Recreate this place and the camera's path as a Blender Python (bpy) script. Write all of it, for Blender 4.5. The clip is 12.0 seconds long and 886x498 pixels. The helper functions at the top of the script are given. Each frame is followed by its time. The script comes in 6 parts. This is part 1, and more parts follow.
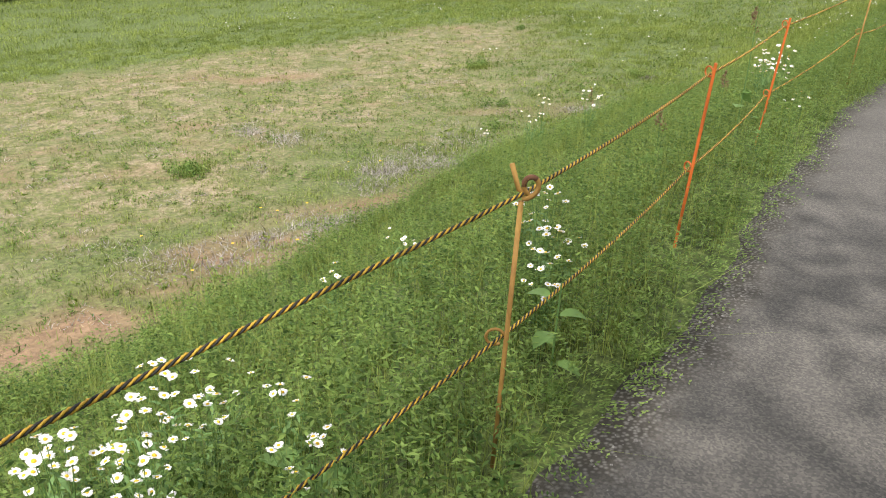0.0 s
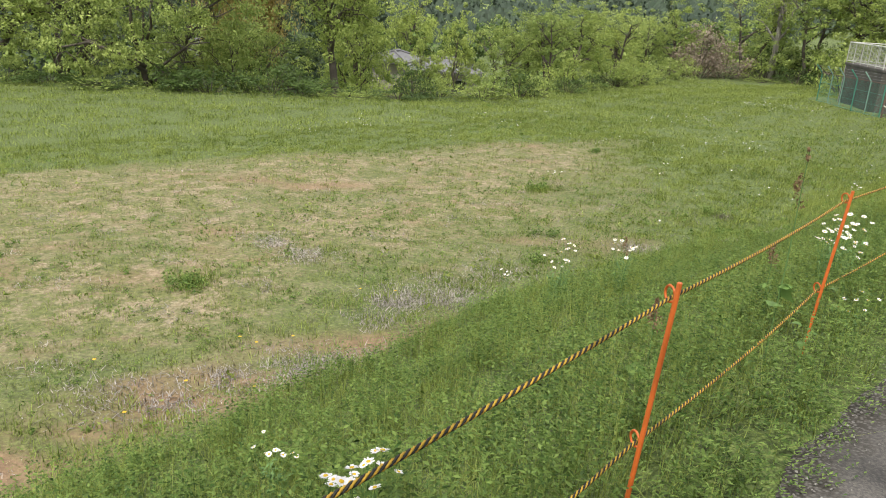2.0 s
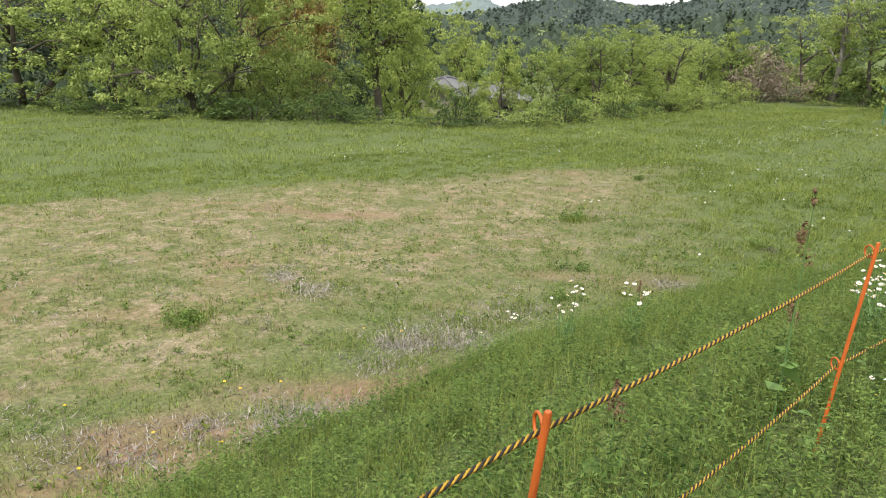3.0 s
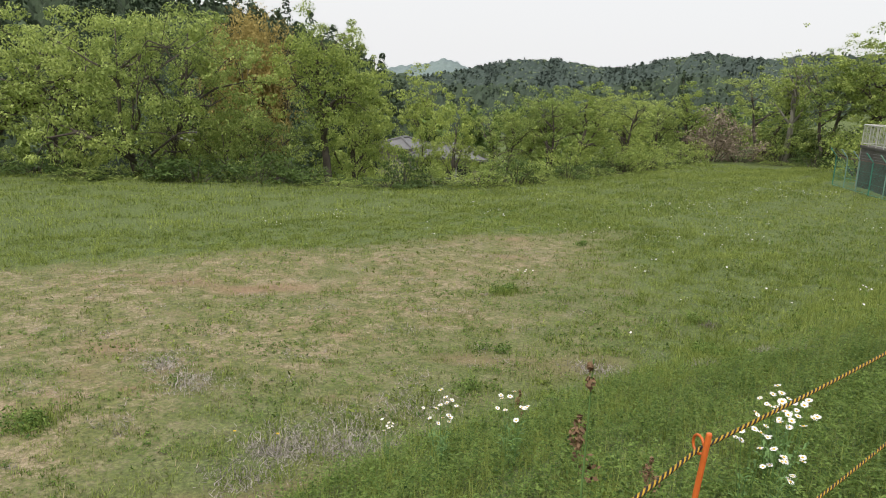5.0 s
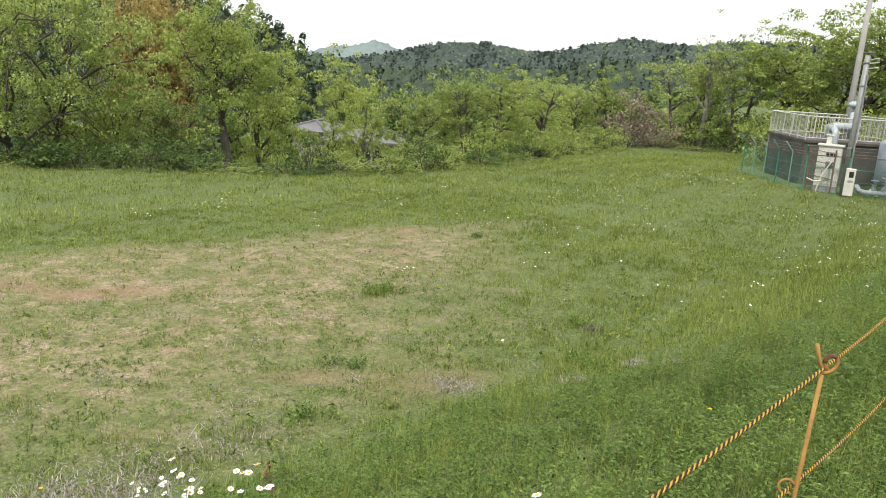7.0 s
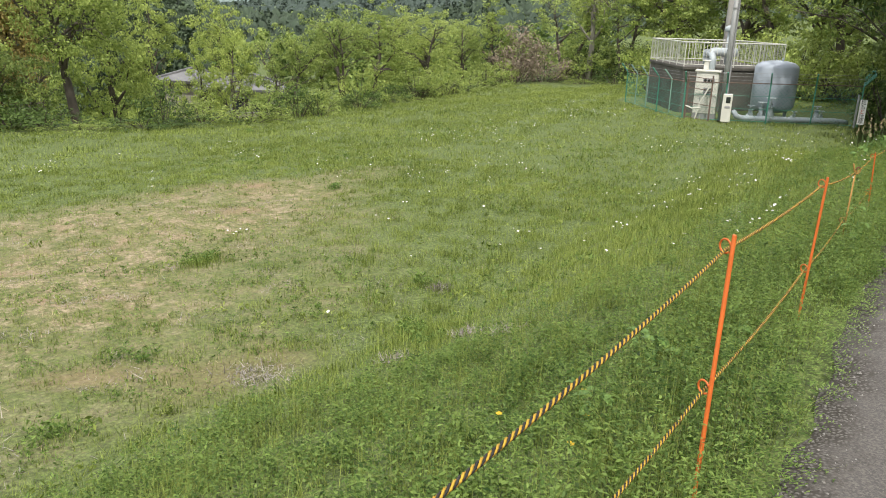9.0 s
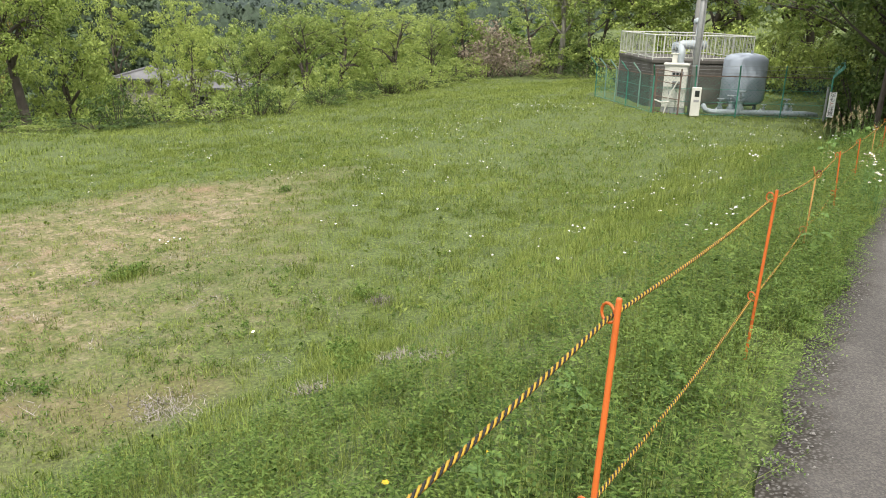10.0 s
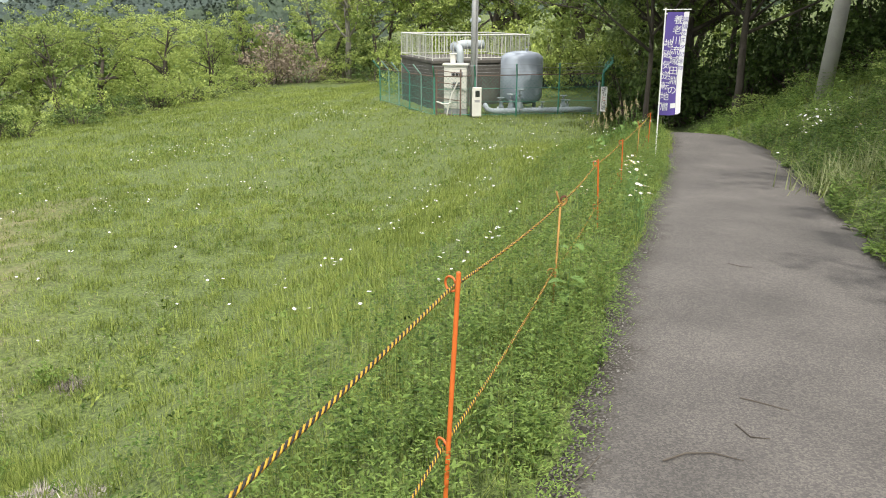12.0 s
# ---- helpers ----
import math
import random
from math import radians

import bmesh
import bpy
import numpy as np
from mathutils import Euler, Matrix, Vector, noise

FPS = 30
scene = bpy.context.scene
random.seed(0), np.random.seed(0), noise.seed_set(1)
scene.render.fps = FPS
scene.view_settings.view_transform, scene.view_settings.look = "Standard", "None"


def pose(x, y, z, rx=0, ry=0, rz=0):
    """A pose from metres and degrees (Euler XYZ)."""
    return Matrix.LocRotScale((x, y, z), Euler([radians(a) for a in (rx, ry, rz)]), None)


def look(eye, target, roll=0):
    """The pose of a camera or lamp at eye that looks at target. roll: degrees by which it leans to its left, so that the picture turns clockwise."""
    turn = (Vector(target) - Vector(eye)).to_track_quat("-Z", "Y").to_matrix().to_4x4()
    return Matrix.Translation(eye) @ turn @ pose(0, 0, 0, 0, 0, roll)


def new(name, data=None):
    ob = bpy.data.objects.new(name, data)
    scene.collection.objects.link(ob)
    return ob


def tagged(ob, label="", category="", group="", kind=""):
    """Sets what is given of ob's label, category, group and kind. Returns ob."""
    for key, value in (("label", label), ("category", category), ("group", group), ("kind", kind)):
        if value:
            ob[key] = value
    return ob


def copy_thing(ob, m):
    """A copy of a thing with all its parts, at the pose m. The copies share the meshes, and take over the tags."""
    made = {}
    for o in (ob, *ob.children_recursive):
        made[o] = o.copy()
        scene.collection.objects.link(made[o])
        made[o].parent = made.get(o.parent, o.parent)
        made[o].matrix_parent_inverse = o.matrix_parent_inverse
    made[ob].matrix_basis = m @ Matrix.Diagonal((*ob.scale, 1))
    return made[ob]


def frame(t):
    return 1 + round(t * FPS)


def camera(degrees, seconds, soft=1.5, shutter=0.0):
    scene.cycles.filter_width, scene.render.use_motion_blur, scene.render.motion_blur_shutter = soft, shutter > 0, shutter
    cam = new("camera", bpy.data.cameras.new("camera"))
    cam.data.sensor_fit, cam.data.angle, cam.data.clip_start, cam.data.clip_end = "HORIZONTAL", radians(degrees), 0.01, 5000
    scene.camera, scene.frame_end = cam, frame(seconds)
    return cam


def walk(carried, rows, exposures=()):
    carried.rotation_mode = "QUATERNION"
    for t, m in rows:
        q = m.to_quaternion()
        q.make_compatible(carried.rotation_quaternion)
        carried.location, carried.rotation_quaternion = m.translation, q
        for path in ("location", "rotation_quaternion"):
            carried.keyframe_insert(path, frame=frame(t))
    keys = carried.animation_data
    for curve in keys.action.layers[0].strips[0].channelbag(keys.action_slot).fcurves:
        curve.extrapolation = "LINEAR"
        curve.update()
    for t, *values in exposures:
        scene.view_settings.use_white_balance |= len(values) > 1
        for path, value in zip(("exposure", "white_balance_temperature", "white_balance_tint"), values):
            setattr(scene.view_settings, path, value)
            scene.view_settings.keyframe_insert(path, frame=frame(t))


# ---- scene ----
cam = camera(60.2, 12.0, soft=1.0)
PATH = [
    (0, (0.58, 0.595, 3.779), (-0.655, 1.905, 2.908), 1.0),
    (0.5, (0.456, 1.002, 3.788), (-0.879, 2.273, 3.011), 1.3),
    (1, (0.34, 1.446, 3.789), (-1.134, 2.616, 3.113), 2.2),
    (1.5, (0.212, 1.874, 3.784), (-1.294, 3.04, 3.173), 3.0),
    (2, (0.143, 2.369, 3.751), (-1.324, 3.574, 3.122), 3.7),
    (2.5, (0.0, 2.86, 3.722), (-1.46, 4.052, 3.054), 2.3),
    (3, (-0.092, 3.335, 3.703), (-1.663, 4.431, 3.129), 2.7),
    (3.5, (-0.243, 3.776, 3.702), (-1.841, 4.86, 3.182), 2.9),
    (3.7, (-0.301, 3.928, 3.708), (-1.887, 5.033, 3.195), 2.4),
    (5.3, (-0.548, 5.079, 3.8), (-2.097, 6.271, 3.378), 3.1),
    (5.5, (-0.59, 5.258, 3.808), (-2.115, 6.471, 3.359), 3.0),
    (6, (-0.71, 5.765, 3.822), (-2.141, 7.076, 3.336), 4.4),
    (6.5, (-0.767, 6.251, 3.786), (-2.202, 7.544, 3.27), 4.4),
    (7, (-0.888, 6.683, 3.796), (-2.33, 7.991, 3.336), 3.6),
    (7.2, (-0.936, 6.868, 3.79), (-2.361, 8.184, 3.301), 2.6),
    (8.8, (-1.127, 8.514, 3.631), (-2.379, 9.972, 3.077), 2.1),
    (9, (-1.171, 8.719, 3.609), (-2.417, 10.168, 3.02), 1.7),
    (9.5, (-1.251, 9.219, 3.598), (-2.407, 10.738, 3.0), 1.5),
    (10, (-1.305, 9.701, 3.572), (-2.508, 11.182, 2.973), 1.3),
    (10.5, (-1.409, 10.215, 3.548), (-2.486, 11.788, 2.945), 1.7),
    (11, (-1.455, 10.754, 3.493), (-2.487, 12.341, 2.846), 1.9),
    (11.5, (-1.53, 11.291, 3.468), (-2.423, 12.935, 2.761), 1.8),
    (12, (-1.53, 11.862, 3.466), (-2.333, 13.598, 2.884), 0.2),
]
walk(cam, [(t, look(eye, target, roll)) for t, eye, target, roll in PATH],
     exposures=[(0, -0.2), (1.5, -0.36), (3.5, -0.46), (5.5, -0.86), (6.2, -0.62), (7, -0.42), (9, -0.32), (12, -0.1)])

# ---- world, sun, exposure ----
scene.view_settings.exposure = 0.0
SUN_ELEVATION, SUN_AZIMUTH = 58.0, 140.0   # degrees; azimuth clockwise from +y
world = bpy.data.worlds.new("sky")
scene.world = world
world.use_nodes = True
wt = world.node_tree
sky = wt.nodes.new("ShaderNodeTexSky")
sky.sky_type, sky.sun_disc = "NISHITA", False
sky.sun_elevation, sky.sun_rotation = radians(SUN_ELEVATION), radians(SUN_AZIMUTH)
sky.air_density, sky.dust_density, sky.ozone_density = 1.0, 6.0, 1.0
haze = wt.nodes.new("ShaderNodeMix")
haze.data_type = "RGBA"
haze.inputs["Factor"].default_value = 0.6
haze.inputs["B"].default_value = (33.0, 33.1, 33.4, 1)
wt.links.new(sky.outputs["Color"], haze.inputs["A"])
wt.links.new(haze.outputs["Result"], wt.nodes["Background"].inputs["Color"])
wt.nodes["Background"].inputs["Strength"].default_value = 0.076
sun = new("sun", bpy.data.lights.new("sun", "SUN"))
sun.data.energy, sun.data.angle, sun.data.color = 5.0, radians(1.3), (1.0, 0.95, 0.86)
a, e = radians(SUN_AZIMUTH), radians(SUN_ELEVATION)
sun.matrix_world = look((0, 0, 0), (-math.sin(a) * math.cos(e), -math.cos(a) * math.cos(e), -math.sin(e)))
sun.location = (0, 0, 60)


# ---- materials ----
def material(name, dark, light, rough=0.8, scale=4.0, fine=40.0, bump=0.3, metal=0.0, island=0.0, per_object=0.0, translucent=0.0, coords="Object", depth=0.01):
    """Two scales of noise between two colours, with bump; island and per_object vary the brightness of pieces."""
    m = bpy.data.materials.new(name)
    m.use_nodes = True
    t = m.node_tree
    n, link = t.nodes, t.links.new
    bsdf = n["Principled BSDF"]
    co = n.new("ShaderNodeTexCoord").outputs[coords]
    big, small = n.new("ShaderNodeTexNoise"), n.new("ShaderNodeTexNoise")
    big.inputs["Scale"].default_value, small.inputs["Scale"].default_value = scale, fine
    big.inputs["Detail"].default_value, small.inputs["Detail"].default_value = 4, 3
    link(co, big.inputs["Vector"]), link(co, small.inputs["Vector"])
    add = n.new("ShaderNodeMath")
    add.operation = "MULTIPLY_ADD"
    link(small.outputs["Fac"], add.inputs[0])
    add.inputs[1].default_value = 0.5
    half = n.new("ShaderNodeMath")
    half.operation = "MULTIPLY_ADD"
    link(big.outputs["Fac"], half.inputs[0])
    half.inputs[1].default_value, half.inputs[2].default_value = 1.2, -0.35
    link(half.outputs[0], add.inputs[2])
    fac = add.outputs[0]
    for amount, node, socket in ((island, "ShaderNodeNewGeometry", "Random Per Island"), (per_object, "ShaderNodeObjectInfo", "Random")):
        if amount:
            vary = n.new("ShaderNodeMath")
            vary.operation = "MULTIPLY_ADD"
            link(n.new(node).outputs[socket], vary.inputs[0])
            vary.inputs[1].default_value = amount
            shift = n.new("ShaderNodeMath")
            shift.operation = "SUBTRACT"
            link(fac, shift.inputs[0])
            shift.inputs[1].default_value = amount / 2
            link(shift.outputs[0], vary.inputs[2])
            fac = vary.outputs[0]
    ramp = n.new("ShaderNodeMix")
    ramp.data_type, ramp.clamp_factor = "RGBA", True
    link(fac, ramp.inputs["Factor"])
    ramp.inputs["A"].default_value, ramp.inputs["B"].default_value = (*dark, 1), (*light, 1)
    link(ramp.outputs["Result"], bsdf.inputs["Base Color"])
    bsdf.inputs["Roughness"].default_value, bsdf.inputs["Metallic"].default_value = rough, metal
    if bump:
        b = n.new("ShaderNodeBump")
        b.inputs["Strength"].default_value, b.inputs["Distance"].default_value = bump, depth
        link(small.outputs["Fac"], b.inputs["Height"])
        link(b.outputs["Normal"], bsdf.inputs["Normal"])
    if translucent:
        thin, mix = n.new("ShaderNodeBsdfTranslucent"), n.new("ShaderNodeMixShader")
        link(ramp.outputs["Result"], thin.inputs["Color"])
        mix.inputs["Fac"].default_value = translucent
        link(bsdf.outputs[0], mix.inputs[1]), link(thin.outputs[0], mix.inputs[2])
        link(mix.outputs[0], n["Material Output"].inputs["Surface"])
        bsdf.inputs["Specular IOR Level"].default_value = 0.25
    return m


def plain(name, colour, rough=0.5, metal=0.0, scale=14.0):
    d = tuple(c * 0.78 for c in colour)
    return material(name, d, tuple(min(1, c * 1.1) for c in colour), rough, scale, 120.0, 0.08, metal, depth=0.002)


GRASS = material("grass blade", (0.10, 0.15, 0.026), (0.36, 0.425, 0.11), 0.6, 0.35, 3.0, 0, island=1.0, translucent=0.42)
DRY = material("dry blade", (0.12, 0.09, 0.045), (0.54, 0.45, 0.28), 0.8, 0.5, 3.0, 0, island=0.8, translucent=0.2)
WEED = material("weed leaf", (0.06, 0.125, 0.025), (0.28, 0.395, 0.10), 0.55, 0.6, 5.0, 0, island=0.9, translucent=0.4)
BROADLEAF = material("broad leaf", (0.11, 0.20, 0.05), (0.22, 0.35, 0.10), 0.5, 6.0, 60.0, 0.15, island=0.4, translucent=0.25)
LEAF_FRESH = material("fresh leaf", (0.165, 0.24, 0.055), (0.52, 0.60, 0.17), 0.6, 0.25, 2.0, 0, island=0.7, per_object=0.35, translucent=0.45)
LEAF_GREEN = material("green leaf", (0.15, 0.225, 0.055), (0.50, 0.58, 0.18), 0.6, 0.25, 2.0, 0, island=0.7, per_object=0.35, translucent=0.42)
LEAF_MID = material("woodland leaf", (0.06, 0.10, 0.027), (0.22, 0.29, 0.08), 0.55, 0.3, 2.0, 0, island=0.7, per_object=0.5, translucent=0.25)
LEAF_DARK = material("dark leaf", (0.04, 0.075, 0.02), (0.13, 0.2, 0.05), 0.55, 0.3, 2.0, 0, island=0.7, per_object=0.3, translucent=0.2)
LEAF_CONIFER = material("conifer needle", (0.035, 0.06, 0.035), (0.10, 0.14, 0.075), 0.7, 0.2, 2.0, 0, island=0.7, translucent=0.1)
LEAF_BAMBOO = material("yellowed bamboo leaf", (0.30, 0.24, 0.075), (0.52, 0.42, 0.16), 0.7, 0.2, 2.0, 0, island=0.7, translucent=0.4)
LEAF_DEAD = material("withered vine", (0.17, 0.135, 0.10), (0.34, 0.28, 0.22), 0.85, 0.3, 2.0, 0, island=0.7, translucent=0.1)
BARK = material("bark", (0.035, 0.028, 0.022), (0.13, 0.11, 0.09), 0.9, 2.0, 18.0, 0.6, depth=0.03)
PALE_BARK = material("pale bark", (0.14, 0.13, 0.11), (0.34, 0.32, 0.28), 0.9, 2.0, 18.0, 0.6, depth=0.03)


# ---- mesh helpers ----
def mesh_object(name, verts, faces, mat, parent=None, smooth=False):
    me = bpy.data.meshes.new(name)
    me.from_pydata(verts, [], faces)
    if smooth:
        me.polygons.foreach_set("use_smooth", [True] * len(me.polygons))
    me.materials.append(mat)
    ob = new(name, me)
    ob.parent = parent
    return ob


def array_mesh(name, verts, size, mat, parent=None):
    """A mesh of loose polygons, each with `size` corners in a row of verts: place, and soft normal where there are six numbers."""
    verts = np.asarray(verts, dtype=np.float32)
    verts = verts.reshape(-1, verts.shape[-1])
    normals = verts[:, 3:] if verts.shape[1] == 6 else None
    verts = np.ascontiguousarray(verts[:, :3])
    count = len(verts) // size
    me = bpy.data.meshes.new(name)
    me.vertices.add(len(verts))
    me.vertices.foreach_set("co", verts.ravel())
    me.loops.add(len(verts))
    me.loops.foreach_set("vertex_index", np.arange(len(verts), dtype=np.int32))
    me.polygons.add(count)
    me.polygons.foreach_set("loop_start", np.arange(count, dtype=np.int32) * size)
    me.update(calc_edges=True)
    if normals is not None:
        me.polygons.foreach_set("use_smooth", np.ones(count, dtype=bool))
        me.normals_split_custom_set_from_vertices(normals.tolist())
    me.materials.append(mat)
    ob = new(name, me)
    ob.parent = parent
    return ob


def empty(name, m, **tags):
    ob = new(name)
    ob.empty_display_size = 0.2
    ob.matrix_basis = m
    return tagged(ob, **tags)


def part(name, bm, mat, parent, label="", smooth=False):
    me = bpy.data.meshes.new(name)
    bm.normal_update()
    bm.to_mesh(me)
    bm.free()
    if smooth:
        me.polygons.foreach_set("use_smooth", [True] * len(me.polygons))
    me.materials.append(mat)
    ob = new(name, me)
    ob.parent = parent
    return tagged(ob, label=label)


def box(bm, size, m, bevel=0.0):
    made = bmesh.ops.create_cube(bm, size=1, matrix=m @ Matrix.Diagonal((*size, 1)))["verts"]
    if bevel:
        edges = list({ed for v in made for ed in v.link_edges})
        bmesh.ops.bevel(bm, geom=edges, offset=bevel, segments=1, affect="EDGES")
    return bm


def tube(bm, points, radii, sides=8, caps=True):
    """A tube along points."""
    points = [Vector(p) for p in points]
    if not hasattr(radii, "__len__"):
        radii = [radii] * len(points)
    rings, side = [], None
    for k, p in enumerate(points):
        d = (points[min(k + 1, len(points) - 1)] - points[max(k - 1, 0)]).normalized()
        if side is None:
            side = d.orthogonal().normalized()
        side = (side - d * side.dot(d)).normalized()
        up = d.cross(side)
        rings.append([bm.verts.new(p + radii[k] * (side * math.cos(2 * math.pi * i / sides) + up * math.sin(2 * math.pi * i / sides))) for i in range(sides)])
    for r, q in zip(rings, rings[1:]):
        for i in range(sides):
            bm.faces.new((r[i], r[(i + 1) % sides], q[(i + 1) % sides], q[i]))
    if caps:
        bm.faces.new(rings[0][::-1]), bm.faces.new(rings[-1])
    return bm


# ---- the lie of the land ----
def lerp(v, xs, ys):
    return np.interp(v, xs, ys)


def road_left(y):
    return lerp(y, [-60, 0, 2, 3.4, 5.4, 7.1, 10.4, 14.4, 17, 22.6, 27, 30, 31, 33, 36, 40, 60], [6, -0.2, -0.42, -0.64, -1.03, -1.35, -1.72, -2.25, -2.58, -3.15, -3.7, -4.25, -4.8, -6.1, -7.0, -7.6, -9.5])


def road_right(y):
    return lerp(y, [-60, 0, 19.5, 21.8, 25.1, 27.7, 29.1, 30.3, 31.5, 33, 36, 40, 60], [8.2, 2.0, -0.67, -1.06, -1.52, -1.97, -2.35, -2.95, -3.8, -4.6, -5.4, -6.1, -7.9])


def road_z(y):
    return lerp(y, [-60, 0, 8, 12, 15, 19, 27, 30, 31.5, 34, 40, 60], [4.0, 2.12, 1.98, 1.82, 1.69, 1.51, 1.07, 0.93, 0.6, -0.25, -0.95, -1.5])


def foot(y):
    """Foot of the bank between road and field."""
    return lerp(y, [-20, 3, 6, 9, 16, 22, 30, 36, 40, 50], [-5.4, -6.1, -6.8, -7.4, -7.5, -8.4, -9.6, -8.6, -8.2, -9.6])


def cover_edge(y):
    """Outer edge of the lush plant cover on the bank."""
    return lerp(y, [-1, 2, 4.5, 6.5, 8, 9.5, 11.5, 13, 15.6, 20, 34], [-5.2, -5.4, -5.6, -6.0, -6.45, -6.55, -6.3, -6.0, -5.5, -5.6, -7.6])


def tree_edge(y):
    return lerp(y, [-30, 0, 8, 11, 17, 23, 28, 31, 37, 44, 54, 70], [-62, -53, -46, -41, -35.5, -31, -29.3, -28.8, -30.2, -32.5, -35.5, -38])


def field_z(x, y):
    return -0.05 + 0.036 * np.maximum(x, -70)


LIFT = 0.25   # rise of the ground under the waterworks


def land(x, y):
    x, y = np.asarray(x, float), np.asarray(y, float)
    z = field_z(x, y)
    left, right, rz, ft = road_left(y), road_right(y), road_z(y), foot(y)
    shoulder = left - 0.45
    u = np.clip((x - ft) / np.maximum(shoulder - ft, 0.1), 0, 1)
    u = u ** 1.15
    z = z + (rz - 0.06 - z) * u
    on = (x > shoulder)
    z = np.where(on, rz - 0.06 + 0.045 * np.clip((x - shoulder) / 0.45, 0, 1), z)
    off = x - right
    z = np.where(off > 0, rz - 0.015 + 0.44 * np.clip(off - 0.1, 0, 9) + 0.12 * np.clip(off - 9, 0, 40), z)
    z = z + LIFT * np.clip((y - 30) / 9, 0, 1) * np.clip((x + 31) / 7, 0, 1) * np.clip((-5.5 - x) / 3, 0, 1)
    back = np.clip((y - 62) / 30, 0, 1)
    z = z + back * 5.0 * np.clip((x + 70) / 25, 0, 1)
    drop = np.clip((tree_edge(y) - x - 1.0) / 9.0, 0, 1)
    z = z - 5.0 * drop * drop * (3 - 2 * drop)
    return z


def rough_land(x, y):
    """The land with its unevenness, away from the road."""
    z = land(x, y)
    k = np.clip((road_left(y) - 0.3 - x) / 1.0, 0, 1)
    wave = 0.05 * np.sin(1.1 * x + 0.7 * np.sin(0.9 * y)) * np.sin(0.8 * y + 1.3) + 0.02 * np.sin(3.1 * x + y) * np.sin(2.7 * y - x)
    return z + k * wave


def patchy(x, y, s, seed=0.0):
    """Cheap smooth noise, -1 to 1."""
    v = np.zeros_like(np.asarray(x, float))
    for k, (a1, b1, w) in enumerate(((1.0, 0.31, 0.5), (-0.43, 1.13, 0.45), (1.7, -1.3, 0.3), (2.9, 2.3, 0.25), (-4.7, 3.6, 0.2))):
        v = v + w * np.sin((a1 * x + b1 * y) / s + seed + 1.7 * k + 0.9 * np.sin((b1 * x - a1 * y) / s * 0.7 + seed))
    return v


def dryness(x, y):
    """1 on the worn, dry part of the field, 0 in the green."""
    x, y = np.asarray(x, float), np.asarray(y, float)
    far = lerp(y, [-30, 8, 13, 16, 20, 23, 26], [-21, -19.8, -19.2, -19, -18.4, -17.3, -16.5])
    near = lerp(y, [-30, 3, 6, 9, 12, 13.6, 15.2, 17.6, 22.7, 25], [-5.6, -6.3, -6.8, -7.1, -6.9, -7.0, -7.8, -9.6, -14.2, -15.8])
    d = np.minimum(np.minimum((x - far) * 2.5, near - x), (24.5 - y) * 0.9)
    soft = lerp(y, [0, 6, 12, 20], [0.8, 1.5, 3.6, 3.8])
    return np.clip((d + 0.8 * patchy(x, y, 0.9)) / soft, 0, 1)


# ---- ground and road ----
def ground_material():
    m = material("field soil and turf", (0.05, 0.065, 0.02), (0.14, 0.16, 0.05), 0.95, 0.8, 14.0, 0.9, depth=0.05)
    t = m.node_tree
    n, link = t.nodes, t.links.new
    bsdf = n["Principled BSDF"]
    green = bsdf.inputs["Base Color"].links[0].from_socket
    co = n.new("ShaderNodeTexCoord").outputs["Object"]

    def tex(scale, detail=4, rough=0.6):
        k = n.new("ShaderNodeTexNoise")
        k.inputs["Scale"].default_value, k.inputs["Detail"].default_value, k.inputs["Roughness"].default_value = scale, detail, rough
        link(co, k.inputs["Vector"])
        return k.outputs["Fac"]

    def ramp(fac, *stops):
        r = n.new("ShaderNodeValToRGB")
        while len(r.color_ramp.elements) < len(stops):
            r.color_ramp.elements.new(0.5)
        for el, (p, c) in zip(r.color_ramp.elements, stops):
            el.position, el.color = p, (*c, 1)
        link(fac, r.inputs["Fac"])
        return r.outputs["Color"]

    def mix(fac, a, b):
        k = n.new("ShaderNodeMix")
        k.data_type = "RGBA"
        link(fac, k.inputs["Factor"]), link(a, k.inputs["A"]), link(b, k.inputs["B"])
        return k.outputs["Result"]

    green = ramp(tex(20.0, 6, 0.75), (0.36, (0.035, 0.045, 0.014)), (0.5, (0.085, 0.12, 0.03)), (0.66, (0.20, 0.25, 0.07)))
    straw = ramp(tex(15.0, 8, 0.85), (0.34, (0.06, 0.048, 0.03)), (0.48, (0.27, 0.215, 0.135)), (0.66, (0.47, 0.385, 0.27)))
    earth = ramp(tex(7.0, 8, 0.75), (0.3, (0.12, 0.072, 0.042)), (0.7, (0.36, 0.235, 0.145)))
    where = ramp(tex(0.8, 6, 0.7), (0.5, (0, 0, 0)), (0.72, (1, 1, 1)))
    dry = mix(where, straw, earth)
    moss = ramp(tex(2.1, 10, 0.86), (0.43, (0, 0, 0)), (0.53, (1, 1, 1)))
    dry = mix(moss, dry, ramp(tex(11.0), (0.3, (0.06, 0.07, 0.022)), (0.7, (0.20, 0.21, 0.07))))
    attr = n.new("ShaderNodeAttribute")
    attr.attribute_name = "dry"
    col = mix(attr.outputs["Fac"], green, dry)
    bare = n.new("ShaderNodeAttribute")
    bare.attribute_name = "bare"
    col = mix(bare.outputs["Fac"], col, earth)
    link(col, bsdf.inputs["Base Color"])
    return m


